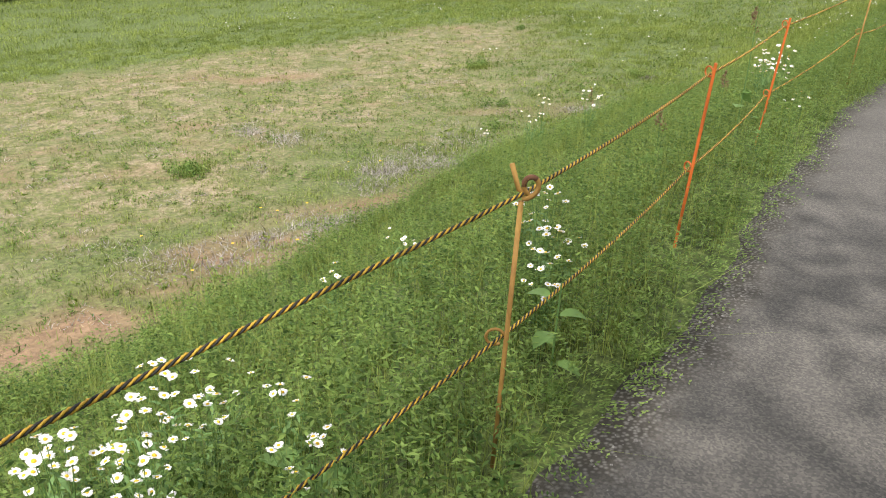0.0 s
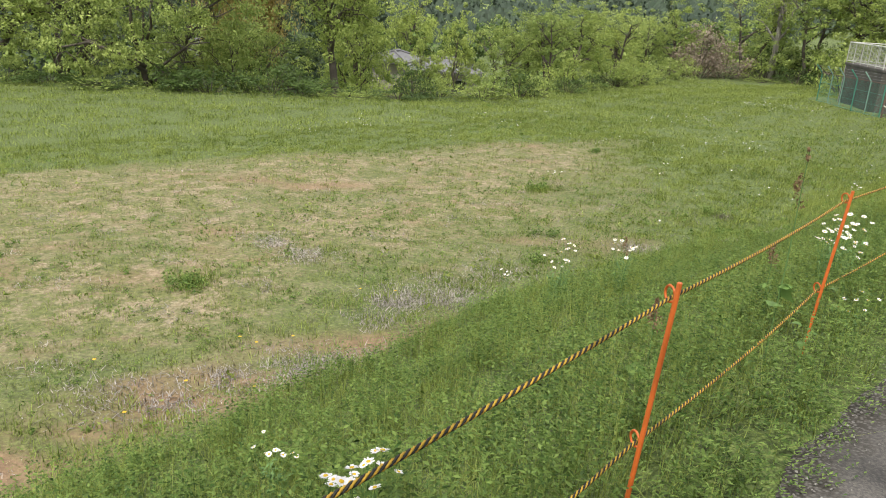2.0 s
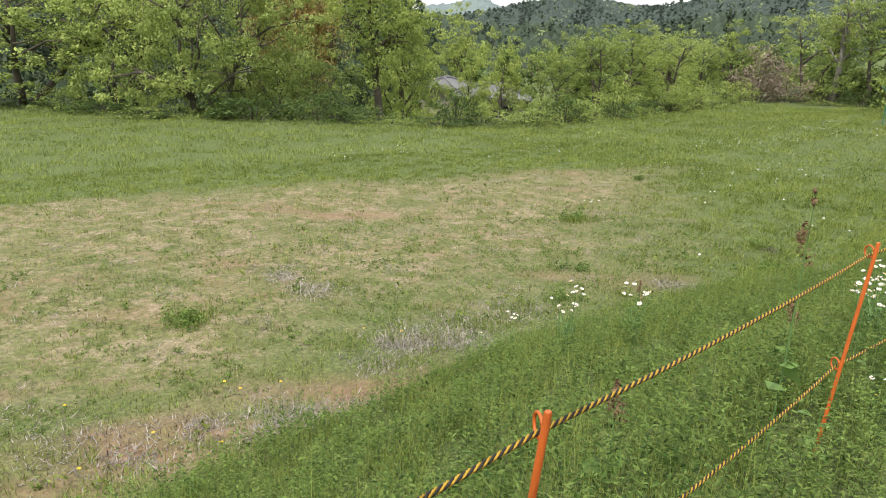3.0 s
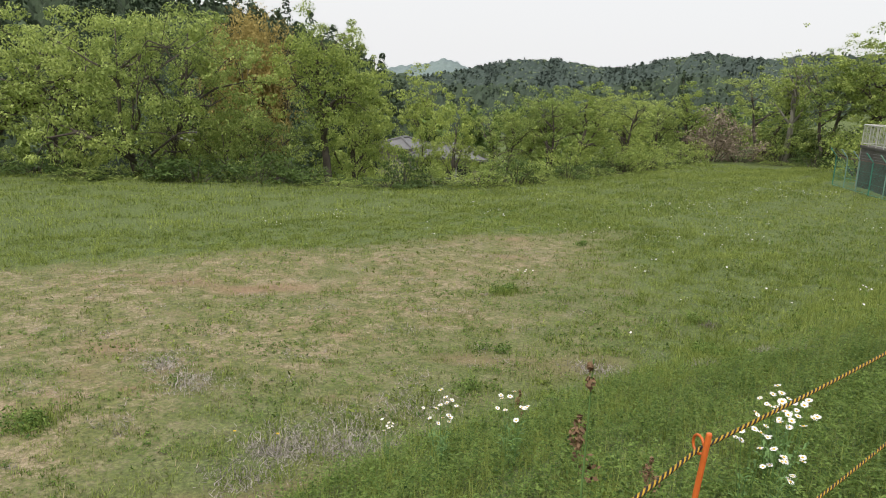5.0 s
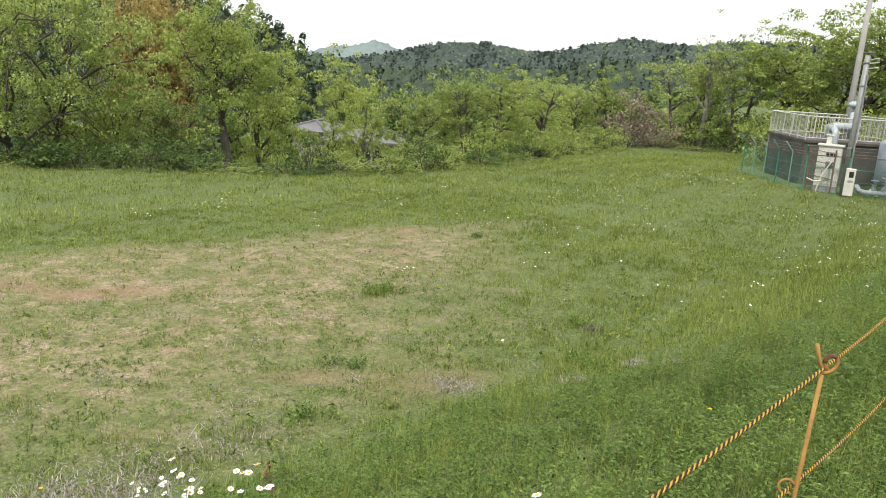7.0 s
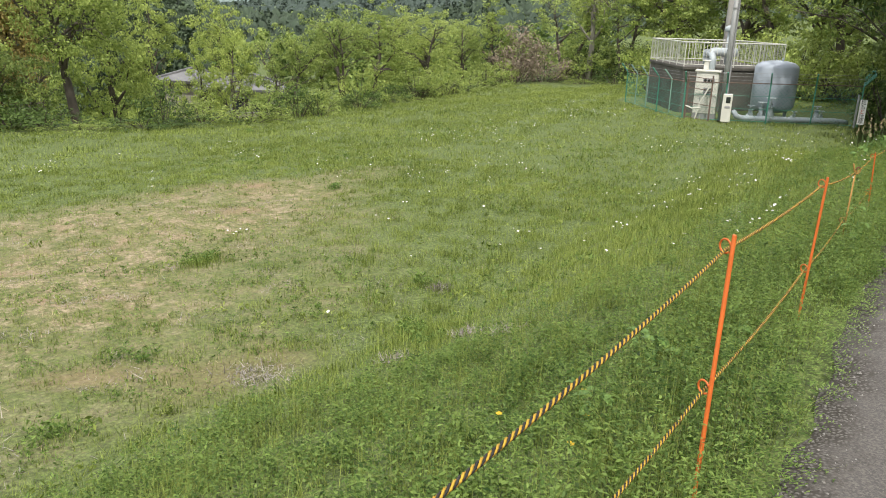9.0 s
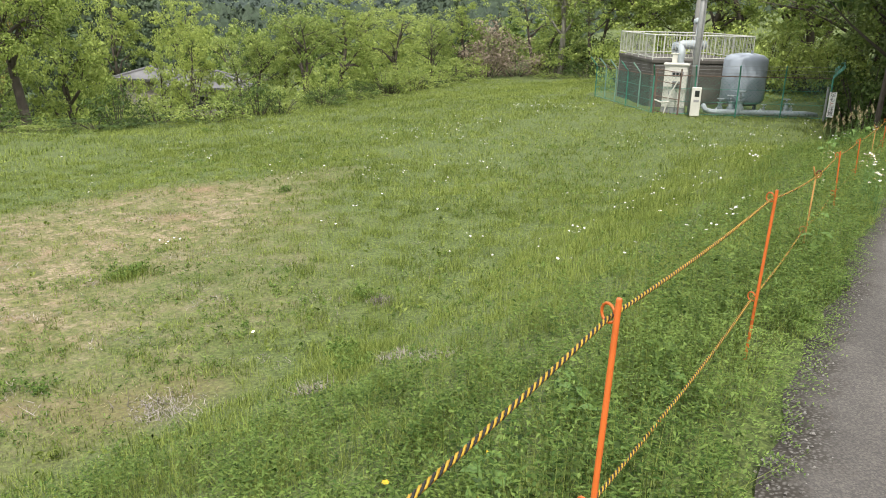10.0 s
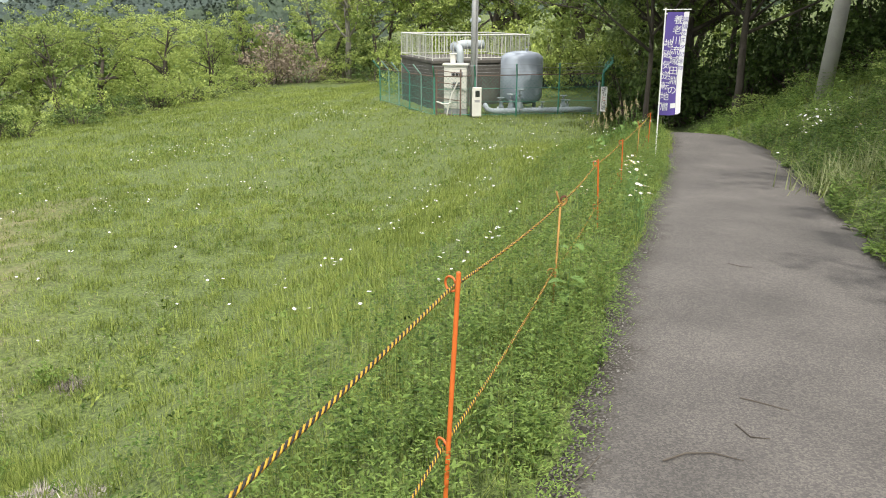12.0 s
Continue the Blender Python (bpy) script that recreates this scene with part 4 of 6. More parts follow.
CANOPY = tree_model(71, 10, 5.2, 0.13, LEAF_DARK, BARK, 1, 170, 62, 0.5, 0.11, 12, flat=0.45, shell_part=0.6, girth=0.4)
OPEN = tree_model(52, 10, 4.0, 0.13, LEAF_FRESH, BARK, 1, 85, 44, 0.32, 0.10)
BUSH = bush_model(5, 2.4, 1.9, 0.075, LEAF_GREEN, 34, 42)
BUSH_FRESH = bush_model(6, 2.4, 2.0, 0.075, LEAF_FRESH, 34, 42)
BUSH_DARK = bush_model(15, 2.4, 1.9, 0.08, LEAF_DARK, 36, 48)
VINE = bush_model(7, 4.0, 2.4, 0.1, LEAF_DEAD, 40, 50)
BAMBOO = tree_model(61, 10, 2.2, 0.10, LEAF_BAMBOO, BARK, 4, 130, 90, 0.3, 0.085, 5, flat=1.3)
CONIFER = conifer_model(9, 12, 2.2, LEAF_CONIFER)

FAR_EDGE = "trees along the far edge of the meadow"
LEAFY, SPRING, DENSE = "broad leafy green tree with dark forked limbs", "fresh yellow-green spring tree with airy crown", "dense rounded mid-green tree at the meadow edge"
for model, x, y, top, wide, turn, label in (
    (FORKED, -42.2, 16.6, 9.2, 1.0, 20, LEAFY), (ROUND, -48.5, 13.5, 7.2, 1.0, 80, DENSE), (BIG, -47.5, 8.0, 7.6, 1.1, 140, LEAFY),
    (AIRY, -35.9, 24.1, 8.0, 0.85, 30, SPRING), (FRESH, -66.0, 50.0, 5.6, 0.8, 200, SPRING), (FRESH, -70.0, 46.5, 6.2, 0.8, 100, SPRING), (FRESH, -39.5, 27.8, 4.8, 0.62, 75, SPRING), (ROUND, -41.0, 21.0, 2.6, 0.55, 10, DENSE),
    (FRESH, -43.2, 19.4, 3.0, 0.6, 310, SPRING), (FRESH, -41.4, 34.0, 2.2, 0.42, 60, SPRING), (FRESH, -36.4, 32.5, 3.5, 0.42, 100, SPRING), (ROUND, -33.8, 33.9, 3.1, 0.45, 170, DENSE),
    (FRESH, -36.2, 38.0, 3.4, 0.5, 140, SPRING), (ROUND, -33.6, 37.5, 4.1, 0.52, 220, DENSE), (FRESH, -34.4, 40.6, 4.3, 0.6, 250, SPRING), (ROUND, -35.2, 45.0, 4.3, 0.58, 290, DENSE),
    (FRESH, -37.5, 49.0, 3.9, 0.6, 320, SPRING), (ROUND, -41.0, 56.5, 4.0, 0.62, 15, DENSE), (FRESH, -40.4, 60.5, 4.9, 0.62, 35, SPRING), 
    (ROUND, -36.0, 64.5, 6.6, 0.75, 95, DENSE), (SLIM, -33.1, 62.8, 9.9, 0.9, 125, "tall thin tree with sparse new leaves"), (ROUND, -30.3, 63.5, 7.9, 0.75, 155, DENSE),
    (FRESH, -27.3, 62.4, 9.3, 0.95, 185, SPRING), (BIG, -24.0, 63.5, 10.2, 1.0, 215, LEAFY), (FRESH, -20.5, 60.5, 10.0, 1.0, 245, SPRING), (ROUND, -17.0, 59.5, 11.0, 1.05, 275, DENSE),
    (FRESH, -13.5, 58.0, 10.6, 1.0, 305, SPRING), (BIG, -10.0, 56.0, 11.0, 1.05, 335, LEAFY), (ROUND, -7.0, 53.0, 10.5, 1.0, 5, DENSE),
    (ROUND, -15.5, 66.0, 13.5, 1.1, 53, DENSE), (ROUND, -8.5, 62.0, 13.5, 1.1, 83, DENSE)):
    put(model, x, y, top, (10, wide), turn, label, "tree", FAR_EDGE)
for x, y, top in ((-45.6, 37.6, -1.9), (-47.2, 36.0, -1.5), (-44.6, 40.6, -1.7), (-50.6, 39.2, -1.6), (-52.6, 37.4, 0.1), (-44.0, 35.0, -0.8), (-50.0, 34.8, 0.2), (-51.5, 34.0, 0.9), (-43.2, 40.8, -0.4)):
    put(BUSH_FRESH, x, y, top, (2.4, 1.0), 90 * x, "leafy shrub below the meadow edge", "shrub", "shrubs along the meadow edge")

DARK_WOOD = "shady woodland tree with dark foliage"
# Trees at y 13-25 are unseen, added to shade lane and bank.
for x, y, top, wide, turn in ((-6.0, 45.5, 9.5, 0.9, 0), (-6.6, 49.0, 11.5, 1.0, 100), (-2.2, 47.0, 12, 1.0, 200), (6.0, 37.0, 9.5, 0.85, 250),
                              (3.8, 30.5, 9.5, 0.9, 350), (5.6, 26.0, 10, 0.9, 90), (4.4, 21.5, 10.0, 0.85, 190), (3.6, 17.6, 9.5, 0.7, 230), (-53.6, 26.2, 2.4, 0.75, 20), (-52.6, 29.2, 1.4, 0.7, 60), (4.4, 13.6, 9.5, 0.7, 280), (3.4, 24.4, 9.5, 0.8, 320)):
    put(SHADE, x, y, top, (10, wide), turn, DARK_WOOD, "tree", "woods beside the lane")
for x, y, top, wide, turn in ((7.2, 13.5, 10.5, 0.8, 20), (5.0, 2.6, 10.0, 0.9, 70), (3.9, 2.3, 9.0, 0.75, 160), (3.3, -0.9, 9.5, 0.95, 120), (5.0, -6.0, 10, 0.9, 170), (8.5, 19.0, 12, 0.9, 220)):
    put(OPEN, x, y, top, (10, wide), turn, "leafy tree on the bank above the lane", "tree", "woods beside the lane")

put(CONIFER, -46.2, 66.5, 7.4, (12, 0.62), 0, "single dark narrow conifer above the other trees", "tree")
put(CONIFER, -45.5, 66.2, 5.4, (12, 0.55), 90, "smaller dark narrow conifer beside the other", "tree")
for x, y, top, wide, turn in ((-57.6, 27.4, 8.6, 1.0, 0), (-57.0, 28.4, 9.0, 1.0, 70), (-57.4, 29.6, 8.7, 1.0, 150), (-59.0, 28.6, 9.0, 1.0, 220)):
    put(BAMBOO, x, y, top, (10, wide), turn, "clump of yellow-brown spring bamboo", "bamboo", "bamboo grove")
for x, y, top, wide in ((-36.6, 58.0, 3.0, 1.0), (-35.2, 59.8, 2.2, 0.9), (-38.0, 60.0, 3.6, 1.0)):
    put(VINE, x, y, top, (4.0, wide), x * 40, "tangle of withered brown and pinkish vines", "shrub", "vine tangles")

rng = np.random.default_rng(12)
for k in range(52):
    y = 7 + 57 * k / 51 + rng.normal() * 0.5
    x = float(tree_edge(y)) - rng.uniform(-0.2, 1.6)
    if y > 56:
        x = -38 + (k - 45) * 2.3 + rng.normal()
        y = 61 + rng.normal() * 0.7
    put(((BUSH_DARK, BUSH_DARK, BUSH, BUSH_DARK) if y < 26 else (BUSH, BUSH_DARK, BUSH, BUSH_FRESH))[k % 4], x, y, ground_at(x, y) + rng.choice([0.5, 0.8, 1.2, 1.8, 1.2 if y < 26 else 2.6]) * rng.uniform(0.8, 1.15), (2.4, rng.uniform(0.6, 1.1)), rng.uniform(0, 360), "leafy wild shrub at the meadow edge", "shrub", "shrubs along the meadow edge")
for k in range(12):
    y = 24 + 11 * k / 11 + rng.normal() * 0.3
    x = float(road_right(y)) + rng.uniform(1.8, 4.0)
    if abs(x + 0.9) < 1.3 and y < 32:
        continue
    put(BUSH, x, y, ground_at(x, y) + rng.uniform(0.6, 1.1), (2.4, rng.uniform(0.4, 0.6)), rng.uniform(0, 360), "leafy wild shrub on the lane bank", "shrub", "shrubs on the lane bank")
# High crowns added mostly out of view to shade the lane end.
for x, y, top, wide, turn in ((-3.6, 40.4, 13.0, 1.25, 0), (3.4, 31.6, 13.5, 1.2, 70), (2.4, 37.6, 14.0, 1.1, 140), (-6.6, 40.4, 13.5, 0.9, 200), (-0.2, 44.4, 14.0, 1.2, 260), (5.4, 33.6, 14.0, 1.0, 310), (-4.2, 44.5, 14.0, 1.1, 30), (1.4, 42.8, 15.0, 1.2, 110)):
    put(CANOPY, x, y, top, (10, wide), turn, "tall shady tree with a high dark canopy over the lane", "tree", "woods beside the lane")
for k in range(22):
    x, y = -7.6 + 11.5 * k / 21 + rng.normal() * 0.4, 43.5 + 2.5 * rng.uniform() - 0.32 * max(0, k - 8)
    put(BUSH_DARK, x, y, ground_at(x, y) + rng.uniform(2.2, 4.2), (2.4, rng.uniform(1.0, 1.4)), rng.uniform(0, 360), "dark evergreen undergrowth in the shade of the woods", "shrub", "dark undergrowth")
for k in range(20):
    x, y = -23 + 15 * k / 19 + rng.normal() * 0.5, 52.5 + rng.uniform(0, 3.5)
    put((BUSH, BUSH_FRESH)[k % 2], x, y, ground_at(x, y) + rng.uniform(2.6, 4.8), (2.4, rng.uniform(1.1, 1.5)), rng.uniform(0, 360), "tall leafy thicket behind the reservoir", "shrub", "thicket behind the reservoir")
for k in range(12):
    x, y = -37 + 14 * k / 11 + rng.normal() * 0.4, 64.5 + rng.uniform(0, 2.0)
    put((BUSH, BUSH_DARK)[k % 2], x, y, ground_at(x, y) + rng.uniform(2.6, 4.4), (2.4, rng.uniform(1.1, 1.5)), rng.uniform(0, 360), "leafy thicket under the trees behind the meadow", "shrub", "thicket behind the meadow")
for model in (BIG, CANOPY, FORKED, AIRY, FRESH, OPEN, ROUND, SLIM, SHADE, BUSH, BUSH_FRESH, BUSH_DARK, VINE, BAMBOO, CONIFER):
    for o in (*model.children_recursive, model):
        bpy.data.objects.remove(o)


# ---- hills ----
def ridge(name, radius, azimuths, elevations, base, mat, label, depth, bump, seed):
    """A wooded ridge round the valley, seen from the lane; azimuth clockwise from +y, elevation in degrees."""
    rng = np.random.default_rng(seed)
    az = np.radians(np.concatenate([np.linspace(azimuths[0], -86, 8), np.linspace(-85, -14, 300), np.linspace(-12, azimuths[-1], 8)]))
    az = az[(az >= radians(azimuths[0])) & (az <= radians(azimuths[-1]))]
    crest = 3.8 + radius * np.tan(np.radians(np.interp(np.degrees(az), azimuths, elevations)))
    rows = 48
    verts = []
    for j in range(rows):
        u = j / (rows - 1)
        r = radius - depth * (1 - u) + rng.normal(0, bump * 0.4, len(az))
        z = base + (crest - base) * (u ** 0.8) + (rng.uniform(0, 1, len(az)) ** 2 * 2.2 - 1.2) * bump
        verts += np.stack([r * np.sin(az), r * np.cos(az), z], 1).tolist()
    n = len(az)
    i = np.arange(n * (rows - 1)).reshape(rows - 1, n)[:, :-1].ravel()
    faces = np.stack([i, i + 1, i + n + 1, i + n], -1)
    tagged(mesh_object(name, verts, faces.tolist(), mat, smooth=False), label, "hill", kind="structure")


# Distance haze is mixed into the first two colours, paler and bluer than woods.
FOREST_PALE = material("haze-tinted distant woods", (0.13, 0.17, 0.185), (0.20, 0.255, 0.235), 1.0, 0.01, 0.1, 0, coords="Object")
FOREST_FAR = material("haze-tinted far woods", (0.026, 0.042, 0.04), (0.065, 0.092, 0.07), 1.0, 0.012, 0.16, 0, coords="Object")
FOREST_MID = material("dark far woods", (0.022, 0.038, 0.03), (0.07, 0.10, 0.055), 1.0, 0.03, 0.35, 0, coords="Object")
FOREST_NEAR = material("conifer slope", (0.02, 0.035, 0.02), (0.05, 0.075, 0.035), 1.0, 0.1, 0.8, 0, coords="Object")
PEAK_AZIMUTH, PEAK_ELEVATION = [-75, -58.5, -56.6, -55.2, -53.6, -52.6, -51.0, -49.0, -30], [0.2, 0.5, 1.0, 1.15, 1.68, 1.5, 0.9, 0.5, 0.2]
HILL_AZIMUTH, HILL_ELEVATION = [-120, -90, -58.5, -55, -52.6, -51.0, -50, -48, -45, -42, -40.8, -37, -34.9, -31, -28.5, -20, 0, 30], [1, 1, 0.2, 0.3, 0.75, 1.1, 1.45, 1.85, 1.95, 1.55, 1.5, 2.45, 2.8, 2.55, 2.9, 3, 3, 3]
RISE_AZIMUTH, RISE_ELEVATION = [-120, -90, -60, -54.4, -52, -48, -44, -41, -38, -36, -33, -29, -10, 30], [2, 2, 0.7, 0.2, -0.2, 0.1, 0.0, 0.2, 0.8, 1.2, 1.2, 0.9, 1.5, 1.5]
ridge("backdrop_peak", 1300, PEAK_AZIMUTH, PEAK_ELEVATION, -10, FOREST_PALE, "peak far behind the hills, tinted pale for haze", 300, 2.0, 6)
ridge("backdrop_hills", 620, HILL_AZIMUTH, HILL_ELEVATION, -10, FOREST_FAR, "wooded hills on the skyline, tinted blue-green for haze", 200, 1.6, 1)
ridge("backdrop_woods", 260, RISE_AZIMUTH, RISE_ELEVATION, -9, FOREST_MID, "dark wooded rise below the hills", 80, 1.2, 2)
ridge("backdrop_slope", 125, [-125, -100, -81, -75, -71, -66, -62.4, -58.5, -56, -54.2, -52], [5, 5, 5.2, 5.0, 4.8, 4.3, 3.4, 1.8, 0.2, -2, -5], -8, FOREST_NEAR, "steep conifer-covered hillside", 45, 0.8, 3)


def hill_woods(seed, count, radius, depth, base, azimuths, elevations, tall, leaf):
    """Crowns of conifer stands and broadleaf woods on a ridge."""
    rng = np.random.default_rng(seed)
    kinds = {"dark": [], "green": [], "fresh": []}
    for k in range(count):
        az = rng.uniform(-72, -20)
        u = 1 - rng.uniform(0, 0.75) ** 1.4
        crest = 3.8 + radius * math.tan(radians(float(np.interp(az, azimuths, elevations))))
        r = radius - depth * (1 - u)
        x, y, z = r * math.sin(radians(az)), r * math.cos(radians(az)), base + (crest - base) * u ** 0.8
        stand = float(patchy(az * 3.0, u * 9.0, 2.6, seed)) + rng.normal(0, 0.25)
        h = tall * rng.uniform(0.7, 1.2)
        z -= 0.75 * h
        if stand > 0.1:
            cs, rr, kind = [(x, y, z + h * q) for q in (0.0, 0.35, 0.7, 1.0)], [0.34 * h, 0.27 * h, 0.19 * h, 0.1 * h], "dark"
        else:
            cs = [(x + rng.normal() * 0.3 * h, y + rng.normal() * 0.3 * h, z + h * rng.uniform(0.1, 0.6)) for q in range(4)]
            rr, kind = [0.36 * h] * 4, "fresh" if stand < -0.45 else "green"
        kinds[kind].append(leaf_cloud(rng, cs, rr, 9, leaf, 0.85))
    # beyond 400 m the crowns take the haze-tinted colours
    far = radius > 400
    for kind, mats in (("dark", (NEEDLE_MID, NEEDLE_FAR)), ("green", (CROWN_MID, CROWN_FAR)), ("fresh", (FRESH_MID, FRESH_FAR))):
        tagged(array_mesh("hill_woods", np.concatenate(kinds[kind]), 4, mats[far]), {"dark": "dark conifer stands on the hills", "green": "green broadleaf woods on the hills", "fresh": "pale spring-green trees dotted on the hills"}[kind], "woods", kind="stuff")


NEEDLE_MID = material("conifer stand", (0.018, 0.034, 0.022), (0.055, 0.085, 0.045), 0.9, 0.05, 0.4, 0, island=0.6)
CROWN_MID = material("broadleaf stand", (0.05, 0.085, 0.03), (0.15, 0.21, 0.07), 0.9, 0.05, 0.4, 0, island=0.6)
FRESH_MID = material("spring stand", (0.12, 0.17, 0.05), (0.28, 0.34, 0.11), 0.9, 0.05, 0.4, 0, island=0.6)
# Far stands: colours lifted toward blue to stand for haze.
NEEDLE_FAR = material("haze-tinted conifer stand", (0.042, 0.063, 0.056), (0.085, 0.118, 0.09), 0.95, 0.03, 0.2, 0, island=0.6)
CROWN_FAR = material("haze-tinted broadleaf stand", (0.05, 0.078, 0.058), (0.11, 0.15, 0.09), 0.95, 0.03, 0.2, 0, island=0.6)
FRESH_FAR = material("haze-tinted spring stand", (0.11, 0.15, 0.085), (0.20, 0.25, 0.13), 0.95, 0.03, 0.2, 0, island=0.6)
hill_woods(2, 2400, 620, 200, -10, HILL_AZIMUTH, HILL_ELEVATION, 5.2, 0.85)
hill_woods(3, 900, 260, 80, -9, RISE_AZIMUTH, RISE_ELEVATION, 3.6, 0.42)


def far_conifers():
    rng = np.random.default_rng(4)
    out = []
    for k in range(380):
        az = radians(rng.uniform(-100, -54.5))
        u = rng.uniform(0, 1)
        crest = 3.8 + 125 * math.tan(radians(float(np.interp(math.degrees(az), [-100, -81, -71, -66, -62.4, -58.5, -56, -54.2], [5, 5.2, 4.8, 4.3, 3.4, 1.8, 0.2, -2]))))
        r = 125 - 45 * (1 - u)
        z = -8 + (crest + 8) * u ** 0.8
        h = rng.uniform(4, 6.5) * (0.75 if u > 0.85 else 1)
        m = 5
        cs = [(r * math.sin(az), r * math.cos(az), z + h * (q + 0.4) / m - 1.2) for q in range(m)]
        out.append(leaf_cloud(rng, cs, [1.5 * (1 - 0.15 * q) for q in range(m)], 26, 0.32, 0.9))
    ob = array_mesh("far_conifers", np.concatenate(out), 4, LEAF_CONIFER)
    tagged(ob, "dark conifers crowding the steep hillside", "woods", kind="stuff")


far_conifers()


def valley_woods():
    """Tree crowns on the valley floor."""
    rng = np.random.default_rng(14)
    groups = {"fresh": [], "dark": []}

    def crown(x, y, z, h, wide, leaf, clumps, per, kind):
        a, d = rng.uniform(0, 6.28, clumps), wide * rng.uniform(0.1, 0.85, clumps)
        up = rng.uniform(0.25, 0.95, clumps)
        cs = np.stack([x + d * np.cos(a) * (1.15 - up), y + d * np.sin(a) * (1.15 - up), z + h * up], 1)
        groups[kind].append(leaf_cloud(rng, cs, wide * rng.uniform(0.3, 0.55, clumps), per, leaf, 0.85))

    for k in range(240):
        az, r = radians(rng.uniform(-84, -24)), rng.uniform(60, 180)
        x, y = r * math.sin(az), r * math.cos(az) + 6
        if x > tree_edge(y) - 12 or (abs(x + 51) < 9 and abs(y - 41) < 8):
            continue
        h = rng.uniform(4.5, 7.5)
        crown(x, y, ground_at(x, y), h, h * rng.uniform(0.32, 0.45), 0.22 + 0.0012 * r, 10, 26, "dark" if rng.uniform() < 0.3 else "fresh")
    for kind, mat, label in (("fresh", LEAF_GREEN, "light green tree crowns across the valley"), ("dark", LEAF_DARK, "darker tree crowns across the valley")):
        tagged(array_mesh("valley_woods", np.concatenate(groups[kind]), 4, mat), label, "woods", kind="stuff")


valley_woods()


# ---- houses across the valley ----
TILE = material("grey roof tile", (0.09, 0.09, 0.095), (0.21, 0.21, 0.215), 0.6, 1.5, 20.0, 0.4)
PLASTER = material("cream plaster", (0.2, 0.185, 0.16), (0.32, 0.3, 0.27), 0.9, 1.0, 20.0, 0.1)


def village_house(x, y, ridge_z, length, width, turn, rise=1.1):
    g = ground_at(x, y)
    ob = empty("house", Matrix.Translation((x, y, g)) @ pose(0, 0, 0, 0, 0, turn), label="low house with a grey tiled hipped roof among trees", category="house", group="houses across the valley")
    eave = ridge_z - rise - g
    part("wall", box(bmesh.new(), (length - 1.2, width - 1.2, eave), pose(0, 0, eave / 2)), PLASTER, ob)
    bm = bmesh.new()
    l, w, k = length / 2, width / 2, max(0.3, (length - width) / 2)
    low = [bm.verts.new(p) for p in ((-l, -w, eave), (l, -w, eave), (l, w, eave), (-l, w, eave))]
    under = [bm.verts.new((v.co.x * 0.98, v.co.y * 0.98, eave - 0.18)) for v in low]
    hi = [bm.verts.new((-k, 0, eave + rise)), bm.verts.new((k, 0, eave + rise))]
    for f in ((low[0], low[1], hi[1], hi[0]), (low[2], low[3], hi[0], hi[1]), (low[1], low[2], hi[1]), (low[3], low[0], hi[0]), tuple(under[::-1])):
        bm.faces.new(f)
    for i in range(4):
        bm.faces.new((under[i], under[(i + 1) % 4], low[(i + 1) % 4], low[i]))
    roof = part("roof", bm, TILE, ob)
    for p, q in ((hi_a, hi_b) for hi_a, hi_b in (((-k, 0), (k, 0)),)):
        part("ridge_cap", tube(bmesh.new(), [(p[0], 0, eave + rise + 0.05), (q[0], 0, eave + rise + 0.05)], 0.14, 6), TILE, roof)
    for cx, cy, kx in ((-l, -w, -k), (l, -w, k), (l, w, k), (-l, w, -k)):
        part("hip_cap", tube(bmesh.new(), [(cx, cy, eave + 0.06), (kx, 0, eave + rise + 0.06)], 0.09, 5), TILE, roof)
    for i in range(3):
        wx = -l + 1.2 + (length - 2.4) * (i + 0.5) / 3
        win = part("window", box(bmesh.new(), (1.3, 0.1, 1.1), pose(wx, -(w - 0.6) - 0.02, eave - 1.1), 0.01), GREY, ob)
        part("pane", box(bmesh.new(), (1.1, 0.04, 0.9), pose(wx, -(w - 0.6) - 0.06, eave - 1.1)), DARK, win)


village_house(-48.8, 41.4, -1.0, 6.2, 4.4, 50, 0.85)
village_house(-55.6, 41.6, -1.05, 5.0, 4.0, 120, 0.7)
village_house(-66.0, 30.0, -1.0, 9.0, 6.0, 75, 1.2)


# ---- grass and weeds ----
def blades(rng, x, y, height, width, bend=0.5, size=5, lift=0.0):
    """Bent grass blades standing on the land, as rows of corners."""
    n = len(x)
    z = rough_land(x, y) - 0.01 + lift
    a = rng.uniform(0, 2 * np.pi, n)
    side = np.stack([-np.sin(a), np.cos(a), np.zeros(n)], 1) * (width / 2)[:, None]
    lean = np.abs(rng.normal(0, bend, n))
    b = a + rng.normal(0, 0.3, n)
    out = np.stack([np.cos(b), np.sin(b), np.zeros(n)], 1) * (height * np.minimum(lean, 1.4))[:, None]
    up = np.stack([np.zeros(n), np.zeros(n), height / (1 + 0.5 * lean)], 1)
    p = np.stack([x, y, z], 1)
    soft = np.stack([-np.cos(b) * 0.7, -np.sin(b) * 0.7, np.ones(n) * 0.85], 1) + rng.normal(0, 0.42, (n, 3))
    soft /= np.linalg.norm(soft, axis=1)[:, None]
    if size == 3:
        poly = np.stack([p + side, p - side, p + up + out], 1)
    else:
        mid = p + up * 0.6 + out * 0.3
        poly = np.stack([p + side, p - side, mid - side * 0.8, p + up + out, mid + side * 0.8], 1)
    return np.concatenate([poly, np.repeat(soft[:, None, :], size, axis=1)], 2)


